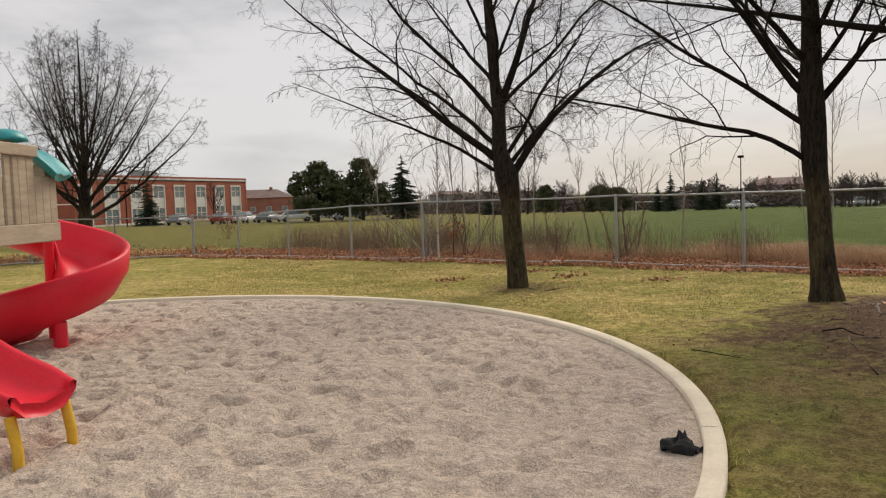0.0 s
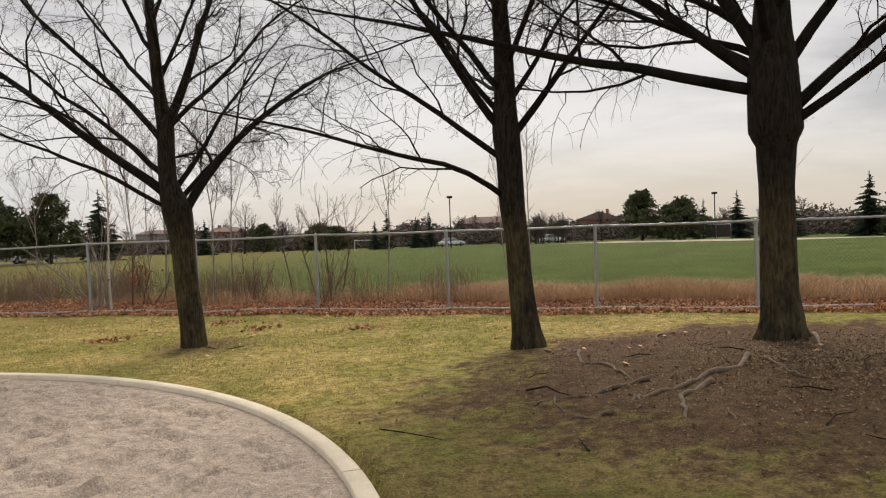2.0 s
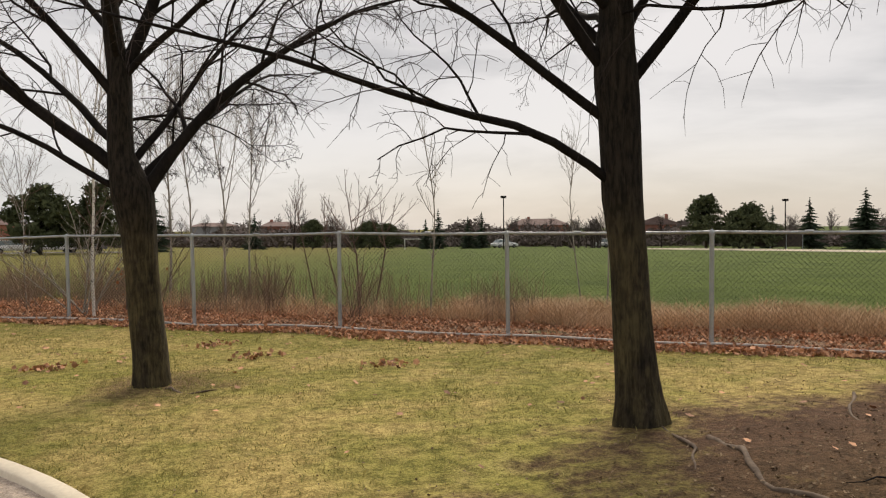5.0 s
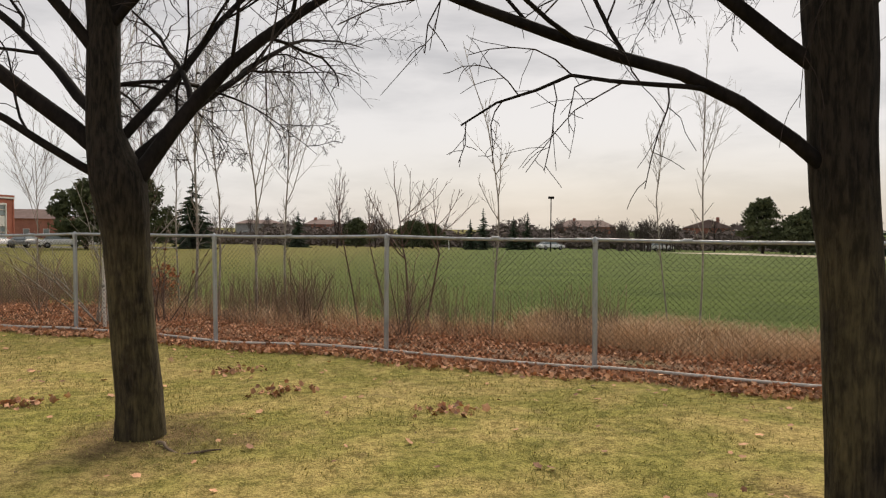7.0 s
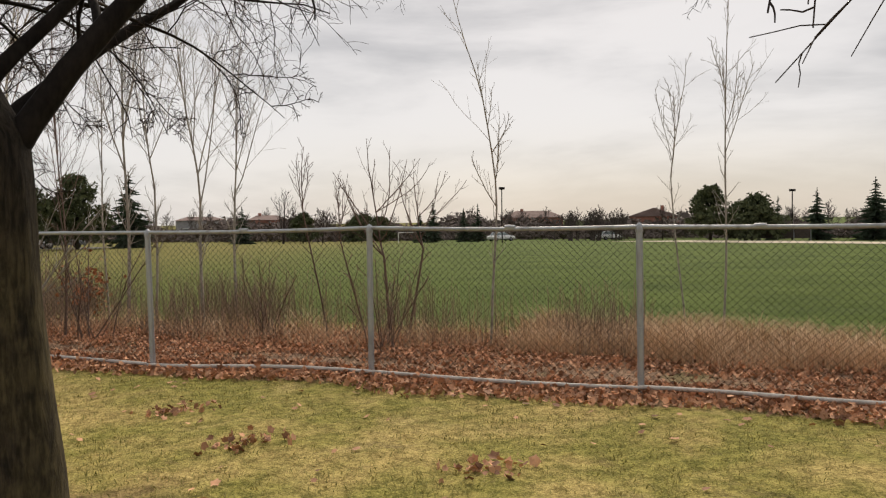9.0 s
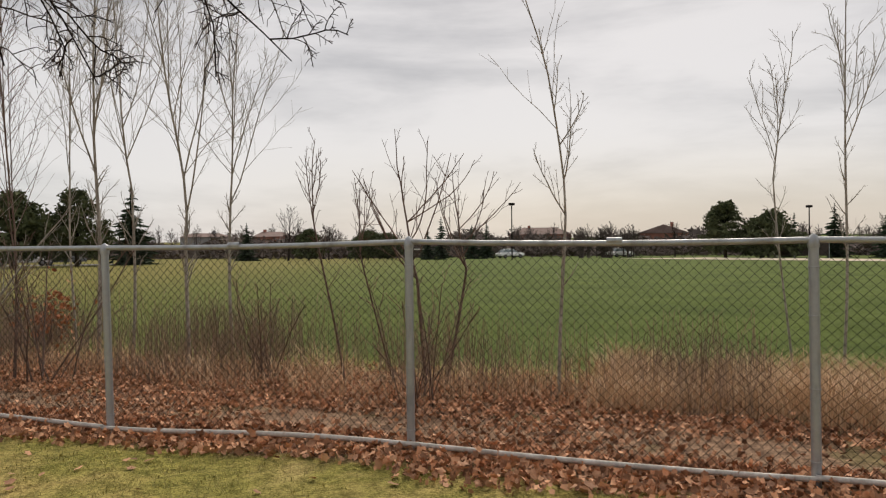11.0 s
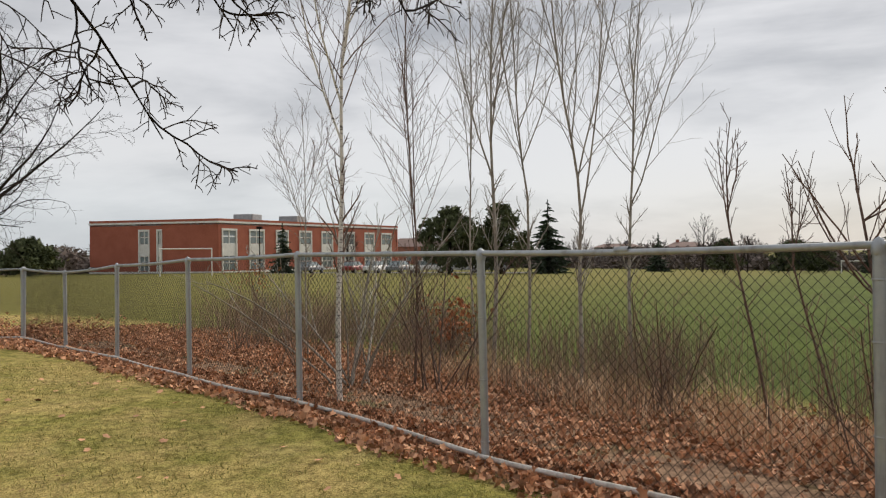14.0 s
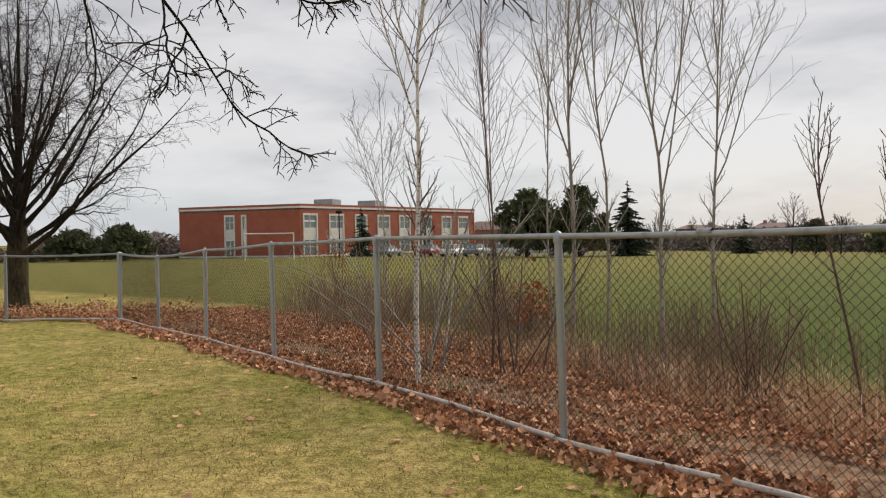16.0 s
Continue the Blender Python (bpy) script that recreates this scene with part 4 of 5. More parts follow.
def leaf_litter():
    r = np.random.default_rng(77)
    n = 110000
    s, d = r.uniform(-15, 15, n), np.where(r.uniform(0, 1, n) < 0.30, r.uniform(-0.85, 0.3, n), r.uniform(0.0, 3.6, n))
    near = np.clip(1.0 + (d + 0.42 + 0.08 * np.sin(1.4 * s) + 0.06 * np.sin(3.3 * s)) / 0.22, 0, 1)
    gap = np.where(np.abs(d - 0.55) < 0.35, 0.35 + 0.3 * np.sin(1.7 * s), 1.0)
    far = np.clip(1 - (d - 2.0) / 1.4, 0, 1) * np.where((s > 1.5) & (d > 1.6), 0.25, 1)
    keep = r.uniform(0, 1, n) < near * far * np.clip(gap, 0.1, 1)
    x, y = at_fence(s[keep], d[keep] - 0.0049 * np.minimum(s[keep], 0) ** 2)
    # a heap along the short fence
    hx = r.uniform(-16, -8.3, 6500)
    hy = 23.37 + (hx + 8.38) * 0.258 + 0.1 + np.abs(r.normal(0, 1.2, 6500))
    # small gatherings in hollows of the lawn
    cx, cy = np.repeat((2.2, -0.1, 1.7, 3.6), 45) + r.normal(0, 0.17, 180), np.repeat((14.0, 13.9, 15.2, 12.9), 45) + r.normal(0, 0.10, 180)
    x, y = np.concatenate([x, cx, hx]), np.concatenate([y, cy, hy])
    heap = np.concatenate([np.abs(r.normal(0, 0.022, keep.sum() + 180)), np.abs(r.normal(0, 0.10, 6500))])
    n = len(x)
    z = lie(x, y) + 0.012 + heap
    shapes = [leaf_shape(1.0, c, r) for c in (0.15, 0.45, 0.75, -0.35, 1.0)]
    kind = r.integers(0, len(shapes), n)
    front = np.concatenate([d[keep] < 0.25, np.ones(180 + 6500, dtype=bool)])
    size = np.where(front, r.uniform(0.018, 0.042, n), r.uniform(0.015, 0.034, n)) * np.where(np.arange(n) % 7 == 0, 1.35, 1.0)
    m = turns(n, 0.75, r) * size[:, None, None]
    pieces = []
    for q, (v, f) in enumerate(shapes):
        w = np.flatnonzero(kind == q)
        pts = np.einsum("nij,vj->nvi", m[w], v) + np.stack([x[w], y[w], z[w]], -1)[:, None]
        faces = (f[None] + (np.arange(len(w)) * len(v))[:, None, None]).reshape(-1, 3)
        pieces.append((pts.reshape(-1, 3), faces))
    tagged(link_mesh("leaf_litter", *merged(pieces), M_LEAF), "thick drift of curled russet maple leaves along the fence", "leaves", kind="stuff")


def lawn_leaves():
    """Single leaves lying about on the lawn."""
    r = np.random.default_rng(5)
    metal = [leaf_shape(s, s * c, r) for s, c in ((0.034, 0.6), (0.045, 0.9), (0.027, 0.4))]
    meshes = []
    count = 0
    while count < 260:
        s, d = r.uniform(-9, 8), -abs(r.normal(0, 2.6)) - 0.7
        x, y = at_fence(s, d)
        if math.hypot(x - PIT_X, y - PIT_Y) < PIT_R + 0.1:
            continue
        if len(meshes) < 3:
            ob = link_mesh("fallen_leaf", *metal[count], M_LEAF)
            meshes.append(ob.data)
        else:
            ob = new("fallen_leaf", meshes[count % 3])
        ob.matrix_basis = pose(x, y, float(lie(x, y)) + 0.022, r.normal(0, 14), r.normal(0, 14), r.uniform(0, 360))
        tagged(ob, "curled brown maple leaf lying on the lawn", "leaf", "leaves on the lawn")
        count += 1


lawn()
tall_grass()
weeds()
leaf_litter()
lawn_leaves()


def leafy_bush(at, seed, h, w, label):
    """A small bush that keeps its russet leaves."""
    r = np.random.default_rng(seed)
    root = bush("russet_bush", at, seed, 9, h, 40, (M_REDTWIG, M_REDTWIG), label, 4, 3, 0.009, -8)
    n = 240
    v, f = leaf_shape(1.0, 0.4, r)
    p = r.normal(0, 1, (n, 3)) * np.array([w * 0.4, w * 0.4, h * 0.22]) + np.array([0, 0, h * 0.62])
    m = turns(n, 1.0, r) * r.uniform(0.02, 0.05, n)[:, None, None]
    pts = (np.einsum("nij,vj->nvi", m, v) + p[:, None]).reshape(-1, 3)
    faces = (f[None] + (np.arange(n) * len(v))[:, None, None]).reshape(-1, 3)
    tagged(link_mesh("foliage", pts, faces, M_RUSSET, root), "clinging russet leaves", kind="stuff")


leafy_bush((0.0, 21.9), 61, 0.95, 0.45, "small bush with clinging russet leaves in the thicket")
leafy_bush((-12.0, 38.6), 62, 1.5, 1.2, "small bush with clinging russet leaves on the field")


# ---- exposed roots, stick and cloth ----
def root_run(points, r0, label="twisting exposed grey-brown tree root on bare earth"):
    pts = np.array(points, float)
    r0 *= 0.52
    k = 22
    fs = np.linspace(0, len(pts) - 1, k)
    x, y = np.interp(fs, np.arange(len(pts)), pts[:, 0]), np.interp(fs, np.arange(len(pts)), pts[:, 1])
    x = x + 0.02 * np.sin(fs * 3.1 + pts[0, 0]) + 0.01 * np.sin(fs * 8)
    y = y + 0.02 * np.cos(fs * 2.6 + pts[0, 1])
    z = lie(x, y) + 0.1 * r0 + 0.012 * np.sin(fs * 4.2 + pts[0, 1])
    rad = taper(r0, r0 * 0.35, k) * (1 + 0.18 * np.sin(fs * 9))
    path = np.stack([x, y, z], -1)
    ob = link_mesh("exposed_root", *tubes([path], [rad], 10), M_ROOT, None, True)
    tagged(ob, label, "tree root", "roots round the maples")


M_ROOT = speckled("worn_root", (0.075, 0.053, 0.038), (0.205, 0.152, 0.108), 6, 0.9, relief=0.004, fine=5)
root_run([(5.07, 8.85), (4.99, 8.41), (4.7, 7.8), (4.77, 7.44), (4.74, 7.15), (4.61, 6.84)], 0.045)
root_run([(4.75, 6.71), (4.55, 6.77), (4.26, 6.64), (3.99, 6.61), (3.83, 6.77), (3.56, 6.67)], 0.045)
root_run([(5.92, 6.84), (5.54, 6.57), (5.22, 6.54), (4.89, 6.4), (4.69, 6.32), (4.46, 6.28), (4.31, 6.31), (4.17, 6.19)], 0.06)
root_run([(4.36, 6.29), (4.26, 6.2), (4.15, 6.03)], 0.035)
root_run([(5.09, 6.3), (4.81, 6.23), (4.62, 6.1), (4.42, 5.88), (4.29, 5.64)], 0.06)
root_run([(3.99, 6.11), (3.82, 6.12), (3.69, 6.2)], 0.03)
root_run([(3.85, 6.79), (3.72, 6.52), (3.66, 6.31)], 0.018)
root_run([(5.91, 6.67), (5.8, 6.3), (5.74, 6.03), (5.81, 5.89)], 0.035)
root_run([(7.52, 7.66), (6.39, 6.41), (6.41, 6.17)], 0.045)
root_run([(7.28, 9.89), (6.63, 9.21), (6.14, 8.58)], 0.03)
root_run([(5.17, 9.82), (4.76, 8.57), (4.56, 8.25)], 0.03)
root_run([(4.68, 5.65), (4.52, 5.46), (4.48, 5.33)], 0.02)
root_run([(1.25, 12.45), (1.45, 12.2), (1.75, 12.1)], 0.03)


def fallen_stick(points, r0):
    p = np.array(points, float)
    p[:, 2] = lie(p[:, 0], p[:, 1]) + 0.012 + p[:, 2]
    ob = link_mesh("fallen_stick", *tubes([p], [taper(r0, r0 * 0.4, len(p))], 7), M_LIMB, None, True)
    tagged(ob, "thin dark fallen stick lying on the ground", "stick")


fallen_stick([(2.32, 6.78, 0), (2.42, 6.6, 0.01), (2.52, 6.5, 0.0), (2.62, 6.2, 0.02)], 0.006)
fallen_stick([(3.75, 7.15, 0), (3.85, 6.95, 0.05), (3.88, 6.8, 0.02), (3.95, 6.7, 0.0)], 0.009)


for i, (x, y, turn, span) in enumerate(((4.9, 5.0, 20, 0.5), (5.6, 5.6, 130, 0.35), (3.4, 5.5, 75, 0.3), (6.3, 5.9, 40, 0.6), (5.3, 7.5, 160, 0.3), (6.1, 7.1, 100, 0.4), (4.0, 7.6, 15, 0.25), (5.0, 4.4, 95, 0.4))):
    c, q = math.cos(radians(turn)) * span, math.sin(radians(turn)) * span
    fallen_stick([(x, y, 0), (x + 0.4 * c, y + 0.4 * q + 0.03, 0.012), (x + 0.75 * c, y + 0.75 * q - 0.02, 0.006), (x + c, y + q, 0)], 0.005 + 0.001 * (i % 3))


def black_cloth():
    bm = bmesh.new()
    bmesh.ops.create_icosphere(bm, subdivisions=4, radius=0.11)
    for v in bm.verts:
        c = v.co.copy()
        v.co.x *= 1.1 + 0.5 * noise.noise(c * 9)
        v.co.y *= 0.95 + 0.6 * noise.noise(c * 8 + Vector((3, 0, 0)))
        v.co.z = max(-0.02, v.co.z * 0.35) + 0.06 * noise.noise(c * 14) + (0.05 if c.x > 0.06 and c.y > 0 else 0)
    ob = part("crumpled_cloth", bm, M_SAND_ROCK, None, smooth=True)
    ob.matrix_basis = pose(1.43, 4.10, 0.03, 0, 0, 40)
    tagged(ob, "crumpled black cloth scrap half buried in sand", "cloth")


black_cloth()


def crumbs():
    """Shreds of leaf, bark and straw trodden into the bare earth."""
    r = np.random.default_rng(88)
    n = 14000
    a, d = r.uniform(0, 6.28, n), np.abs(r.normal(0, 2.1, n))
    x, y = 6.4 + d * np.cos(a) * 1.1, 6.3 + d * np.sin(a) * 0.95
    keep = np.hypot(x - PIT_X, y - PIT_Y) > PIT_R + 0.05
    x, y = x[keep], y[keep]
    n = len(x)
    v, f = leaf_shape(1.0, 0.4, r)
    m = turns(n, 0.5, r) * r.uniform(0.004, 0.016, n)[:, None, None]
    pts = (np.einsum("nij,vj->nvi", m, v) + np.stack([x, y, lie(x, y) + 0.010], -1)[:, None]).reshape(-1, 3)
    faces = (f[None] + (np.arange(n) * len(v))[:, None, None]).reshape(-1, 3)
    tagged(link_mesh("leaf_crumbs", pts, faces, M_CRUMB), "shreds of dry leaf trodden into bare earth", "leaves", kind="stuff")


M_CRUMB = speckled("leaf_crumbs", (0.085, 0.056, 0.033), (0.36, 0.26, 0.155), 9, 0.9, spread=0.7)
crumbs()


# ---- far evergreens and bare woods ----


def conifer(name, at, h, w, seed, label, mat=None):
    """A spruce: trunk with whorls of drooping, ragged boughs."""
    r = np.random.default_rng(seed)
    z0 = float(lie(*at))
    root = thing(name, (*at, z0), label, "tree")
    link_mesh("trunk", *tubes([[(0, 0, -0.3), (0, 0, h * 0.5), (0, 0, h * 0.97)]], [[h * 0.022, h * 0.014, 0.02]], 7), M_BARK, root, True)
    tri, quads = [], []
    levels = int(13 + h)
    for i in range(levels):
        f = i / (levels - 1)
        reach = w * 0.5 * (1 - f) ** 0.85 + 0.05
        for b in range(int(9 - 4 * f)):
            a = r.uniform(0, 6.28)
            length = reach * r.uniform(0.65, 1.15)
            z = h * (0.07 + 0.91 * f) + r.normal(0, h * 0.01)
            for q in range(5):
                g0, g1 = q / 5, (q + 1.5) / 5
                spread = length * 0.28 * (1.1 - g0) + 0.06
                da = r.normal(0, 0.14)
                d = np.array([math.cos(a + da), math.sin(a + da), 0])
                s = np.array([-d[1], d[0], 0])
                drop = lambda g: np.array([0, 0, z - 0.32 * length * g + 0.12 * length * g * g + r.normal(0, 0.03)])
                p0 = d * length * g0 + drop(g0)
                p1 = d * length * min(g1, 1.05) + drop(g1)
                up = np.array([0, 0, r.uniform(-0.2, 0.2) * spread])
                tri += [p0 + s * spread + up - d * 0.05, p0 - s * spread - up - np.array([0, 0, spread * 0.5]), p1, p0 + np.array([0, 0, spread * 0.5]), p0 - np.array([0, 0, spread * 0.6]) + s * 0.1, p1 - s * 0.05]
    v = np.array(tri)
    foliage = link_mesh("foliage", v, np.arange(len(v)).reshape(-1, 3), mat or M_CONIFER, root)
    tagged(foliage, kind="stuff")
    return root


def pine(name, at, h, w, seed, label):
    """A broad pine: uneven clumps of needles on limbs."""
    r = np.random.default_rng(seed)
    z0 = float(lie(*at))
    root = thing(name, (*at, z0), label, "tree")
    link_mesh("trunk", *tubes([[(0, 0, -0.3), (0.1, 0, h * 0.4), (0.15, 0.1, h * 0.8)]], [[h * 0.03, h * 0.022, 0.04]], 8), M_BARK, root, True)
    verts = []
    clumps = 115
    for c in range(clumps):
        f = r.uniform(0.06, 1)
        reach = w * 0.5 * math.sin(math.pi * min(0.97, 0.28 + 0.68 * f)) ** 0.8 * r.uniform(0.3, 1.0)
        a = r.uniform(0, 6.28)
        mid = np.array([math.cos(a) * reach, math.sin(a) * reach, h * (0.08 + 0.86 * f)])
        size = w * r.uniform(0.05, 0.12)
        if c % 3 == 0:
            link_mesh("limb", *tubes([[(0.1, 0, mid[2] * 0.8), tuple(mid)]], [[0.05, 0.02]], 4), M_BARK, root)
        m = 70
        p = r.normal(0, 1, (m, 3))
        p /= np.linalg.norm(p, axis=1, keepdims=True)
        p = mid + p * size * r.uniform(0.45, 1.05, (m, 1)) * np.array([1.25, 1.25, 0.72])
        tips = r.normal(0, size * 0.26, (m, 3, 3))
        verts.append((p[:, None] + tips).reshape(-1, 3))
    v = np.concatenate(verts)
    tagged(link_mesh("foliage", v, np.arange(len(v)).reshape(-1, 3), M_PINE, root), kind="stuff")
    return root


DARK = "distant dark green evergreen at the edge of the field"
pine("pine_tree", (-16.5, 88.5), 7.0, 7.5, 101, DARK)
pine("pine_tree", (-11.5, 91.5), 7.6, 6.5, 102, DARK)
conifer("spruce_tree", (-6.9, 95.2), 8.2, 6.2, 103, DARK)
pine("pine_tree", (67.1, 97.1), 7.6, 6.5, 104, DARK)
pine("pine_tree", (70.5, 92.8), 6.0, 8.5, 105, DARK)
conifer("spruce_tree", (5.5, 120.7), 5.4, 4.2, 106, DARK)
conifer("spruce_tree", (32.9, 116.3), 6.3, 3.4, 107, DARK)
conifer("spruce_tree", (31.2, 117.5), 4.6, 3.0, 108, DARK)
conifer("spruce_tree", (38.8, 119.7), 5.2, 3.2, 109, DARK)
conifer("spruce_tree", (40.9, 119.1), 5.9, 3.2, 110, DARK)
conifer("spruce_tree", (78.2, 97.0), 6.2, 3.6, 111, DARK)
conifer("spruce_tree", (80.3, 92.0), 7.2, 5.2, 112, DARK)
conifer("spruce_tree", (84.0, 86.0), 8.4, 6.0, 113, DARK)
conifer("spruce_tree", (87.5, 75.5), 8.6, 6.4, 114, DARK)
pine("pine_tree", (89.5, 70.0), 7.4, 9.0, 115, DARK)
pine("pine_tree", (14.3, 122.1), 4.6, 5.0, 116, DARK)
pine("pine_tree", (22.9, 120.8), 4.2, 6.0, 117, DARK)
pine("pine_tree", (26.6, 124), 4.2, 5.0, 118, DARK)
conifer("spruce_tree", (-43.4, 104.4), 6.8, 4.4, 119, "blue-green spruce standing before the brick school")
pine("pine_tree", (-79.5, 99.3), 5.2, 8.0, 120, DARK)
pine("pine_tree", (-88, 98), 4.8, 8.0, 121, DARK)
conifer("spruce_tree", (-96, 96), 6.8, 5.0, 122, DARK)
pine("pine_tree", (-106, 92), 5.0, 9.0, 123, DARK)
conifer("spruce_tree", (-112, 84), 9.0, 6.0, 124, DARK)


def bare_form(seed, h, twig):
    """The tubes of one far leafless tree."""
    r = np.random.default_rng(seed)
    trunk = limb_path((0, 0, -0.3), 0, 88, h * 0.75, 7, r, 0, 0.03)
    tr = taper(h * 0.022, twig, 7)
    limbs, lr = offshoots([trunk], [tr], 15, 0.62, 6, r, (25, 50), 0.25, 0.6, 0.22, -0.05, twig, 0.1)
    sec, sr = offshoots(limbs, lr, 5, 0.5, 4, r, (25, 50), 0.2, 0.6, 0.2, 0, twig, 0.14)
    thi, thr = offshoots(sec, sr, 2, 0.6, 3, r, (25, 55), 0.15, 0.7, 0.2, 0, twig * 0.8, 0.16)
    return merged([tubes([trunk], [tr], 5), tubes(limbs, lr, 3), tubes(sec, sr, 3), tubes(thi, thr, 3)])


def bare_tree(at, h, seed, label):
    root = thing("bare_tree", (*at, float(lie(*at))), label, "tree")
    tagged(link_mesh("crown", *bare_form(seed, h, 0.022), M_TWIG, root), kind="stuff")


bare_tree((11.4, 122.0), 9.0, 201, "round leafless tree standing at the far field edge")
bare_tree((17.5, 124.0), 6.0, 202, "round leafless tree standing at the far field edge")
bare_tree((69.2, 112.0), 6.4, 203, "round leafless tree standing at the far field edge")
bare_tree((-34.0, 104.0), 7.0, 204, "leafless tree near the car park")


def far_woods():
    """Leafless woods along the horizon."""
    r = np.random.default_rng(300)
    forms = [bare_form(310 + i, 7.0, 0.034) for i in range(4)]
    pieces = []
    for i in range(230):
        a = radians(r.uniform(-78, 78))
        d = r.uniform(150, 235)
        if -38 < math.degrees(a) < -12:
            d = r.uniform(205, 250)
        x, y = 2 + d * math.sin(a), 11 + d * math.cos(a)
        s = r.uniform(0.6, 1.05) * d / 170
        c, q = math.cos(i), math.sin(i)
        v, f = forms[i % 4]
        w = np.stack([v[:, 0] * c - v[:, 1] * q, v[:, 0] * q + v[:, 1] * c, v[:, 2]], -1) * s
        pieces.append((w + np.array([x, y, float(lie(x, y))]), f))
    # one thick grey clump
    for i in range(30):
        x, y = 57.8 + r.uniform(-6, 6), 113 + r.uniform(-3, 5)
        v, f = forms[i % 4]
        pieces.append((v * r.uniform(0.6, 0.85) + np.array([x, y, float(lie(x, y))]), f))
    tagged(link_mesh("far_woods", *merged(pieces), M_FARTWIG), "leafless woods along the horizon with distance haze in their grey-brown colour", "woods", kind="stuff")


def far_scrub():
    """Low dark growth that closes the view under the trees."""
    r = np.random.default_rng(401)
    n = 100000
    a = np.radians(r.uniform(-80, 80, n))
    d = 132 + np.abs(r.normal(0, 40, n))
    deg = np.degrees(a)
    d = np.where((deg > -38) & (deg < -12), r.uniform(205, 260, n), d)
    x, y = 2 + d * np.sin(a), 11 + d * np.cos(a)
    top = 3.5 + 1.3 * np.sin(a * 23) + 1.0 * np.sin(a * 61 + 1)
    z = lie(x, y) + r.uniform(0, 1, n) ** 1.3 * top * d / 190
    tips = r.normal(0, 0.33, (n, 3, 3)) * np.array([1.2, 1.2, 1.0])
    v = (np.stack([x, y, z], -1)[:, None] + tips).reshape(-1, 3)
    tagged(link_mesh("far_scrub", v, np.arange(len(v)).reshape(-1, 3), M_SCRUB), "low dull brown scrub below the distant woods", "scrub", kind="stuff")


# scrub colour lightened towards the same painted haze as the woods
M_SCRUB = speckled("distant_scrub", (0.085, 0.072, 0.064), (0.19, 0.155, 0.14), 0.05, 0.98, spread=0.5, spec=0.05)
far_woods()
far_scrub()


# ---- school ----
SCHOOL_H = 8.4


def wall_frame(a, b):
    """A matrix whose x runs from a to b along a wall, y into the building."""
    d = Vector((b[0] - a[0], b[1] - a[1], 0)).normalized()
    m = Matrix.Identity(4)
    m.col[0][:3], m.col[1][:3] = d, Vector((-d.y, d.x, 0))
    m.col[3][:3] = (a[0], a[1], 0)
    return m, (Vector(b) - Vector(a)).length


def school_window(root, m, x0, x1, z0):
    """A two-storey strip: panes, white spandrel, panes, in a white frame that stands in the wall."""
    mid = (x0 + x1) / 2
    part("window_frame", box(box(box(box(bmesh.new(), (x0 - 0.22, -0.12, z0 + 0.1), (x0, 0.3, z0 + 6.3), m=m), (x1, -0.12, z0 + 0.1), (x1 + 0.22, 0.3, z0 + 6.3), m=m), (x0 - 0.22, -0.12, z0 + 6.3), (x1 + 0.22, 0.3, z0 + 6.62), m=m), (x0 - 0.22, -0.16, z0 - 0.1), (x1 + 0.22, 0.3, z0 + 0.1), m=m), M_WHITE, root)
    box_part("spandrel", (x0, 0.02, z0 + 2.45), (x1, 0.25, z0 + 4.35), M_WHITE, root, m=m)
    for lo, hi in ((0.1, 2.45), (4.35, 6.3)):
        w = part("window", box(box(bmesh.new(), (mid - 0.07, 0.03, z0 + lo), (mid + 0.07, 0.2, z0 + hi), m=m), (x0, 0.03, z0 + lo + (hi - lo) * 0.52), (x1, 0.2, z0 + lo + (hi - lo) * 0.52 + 0.12), m=m), M_WHITE, root)
        for p0, p1 in ((x0, mid - 0.07), (mid + 0.07, x1)):
            for q0, q1 in ((lo, lo + (hi - lo) * 0.52), (lo + (hi - lo) * 0.52 + 0.12, hi)):
                box_part("pane", (p0 + 0.05, 0.1, z0 + q0 + 0.05), (p1 - 0.05, 0.16, z0 + q1 - 0.05), M_GLASS, w, m=m)


def wall_with_gaps(bm, m, length, z0, z1, gaps, lo, hi):
    """Wall pieces of real thickness that leave the window openings free."""
    x = 0.0
    for a, b in gaps:
        box(bm, (x, 0, z0), (a, 0.4, z1), m=m)
        box(bm, (a, 0, z0), (b, 0.4, lo), m=m)
        box(bm, (a, 0, hi), (b, 0.4, z1), m=m)
        x = b
    box(bm, (x, 0, z0), (length, 0.4, z1), m=m)


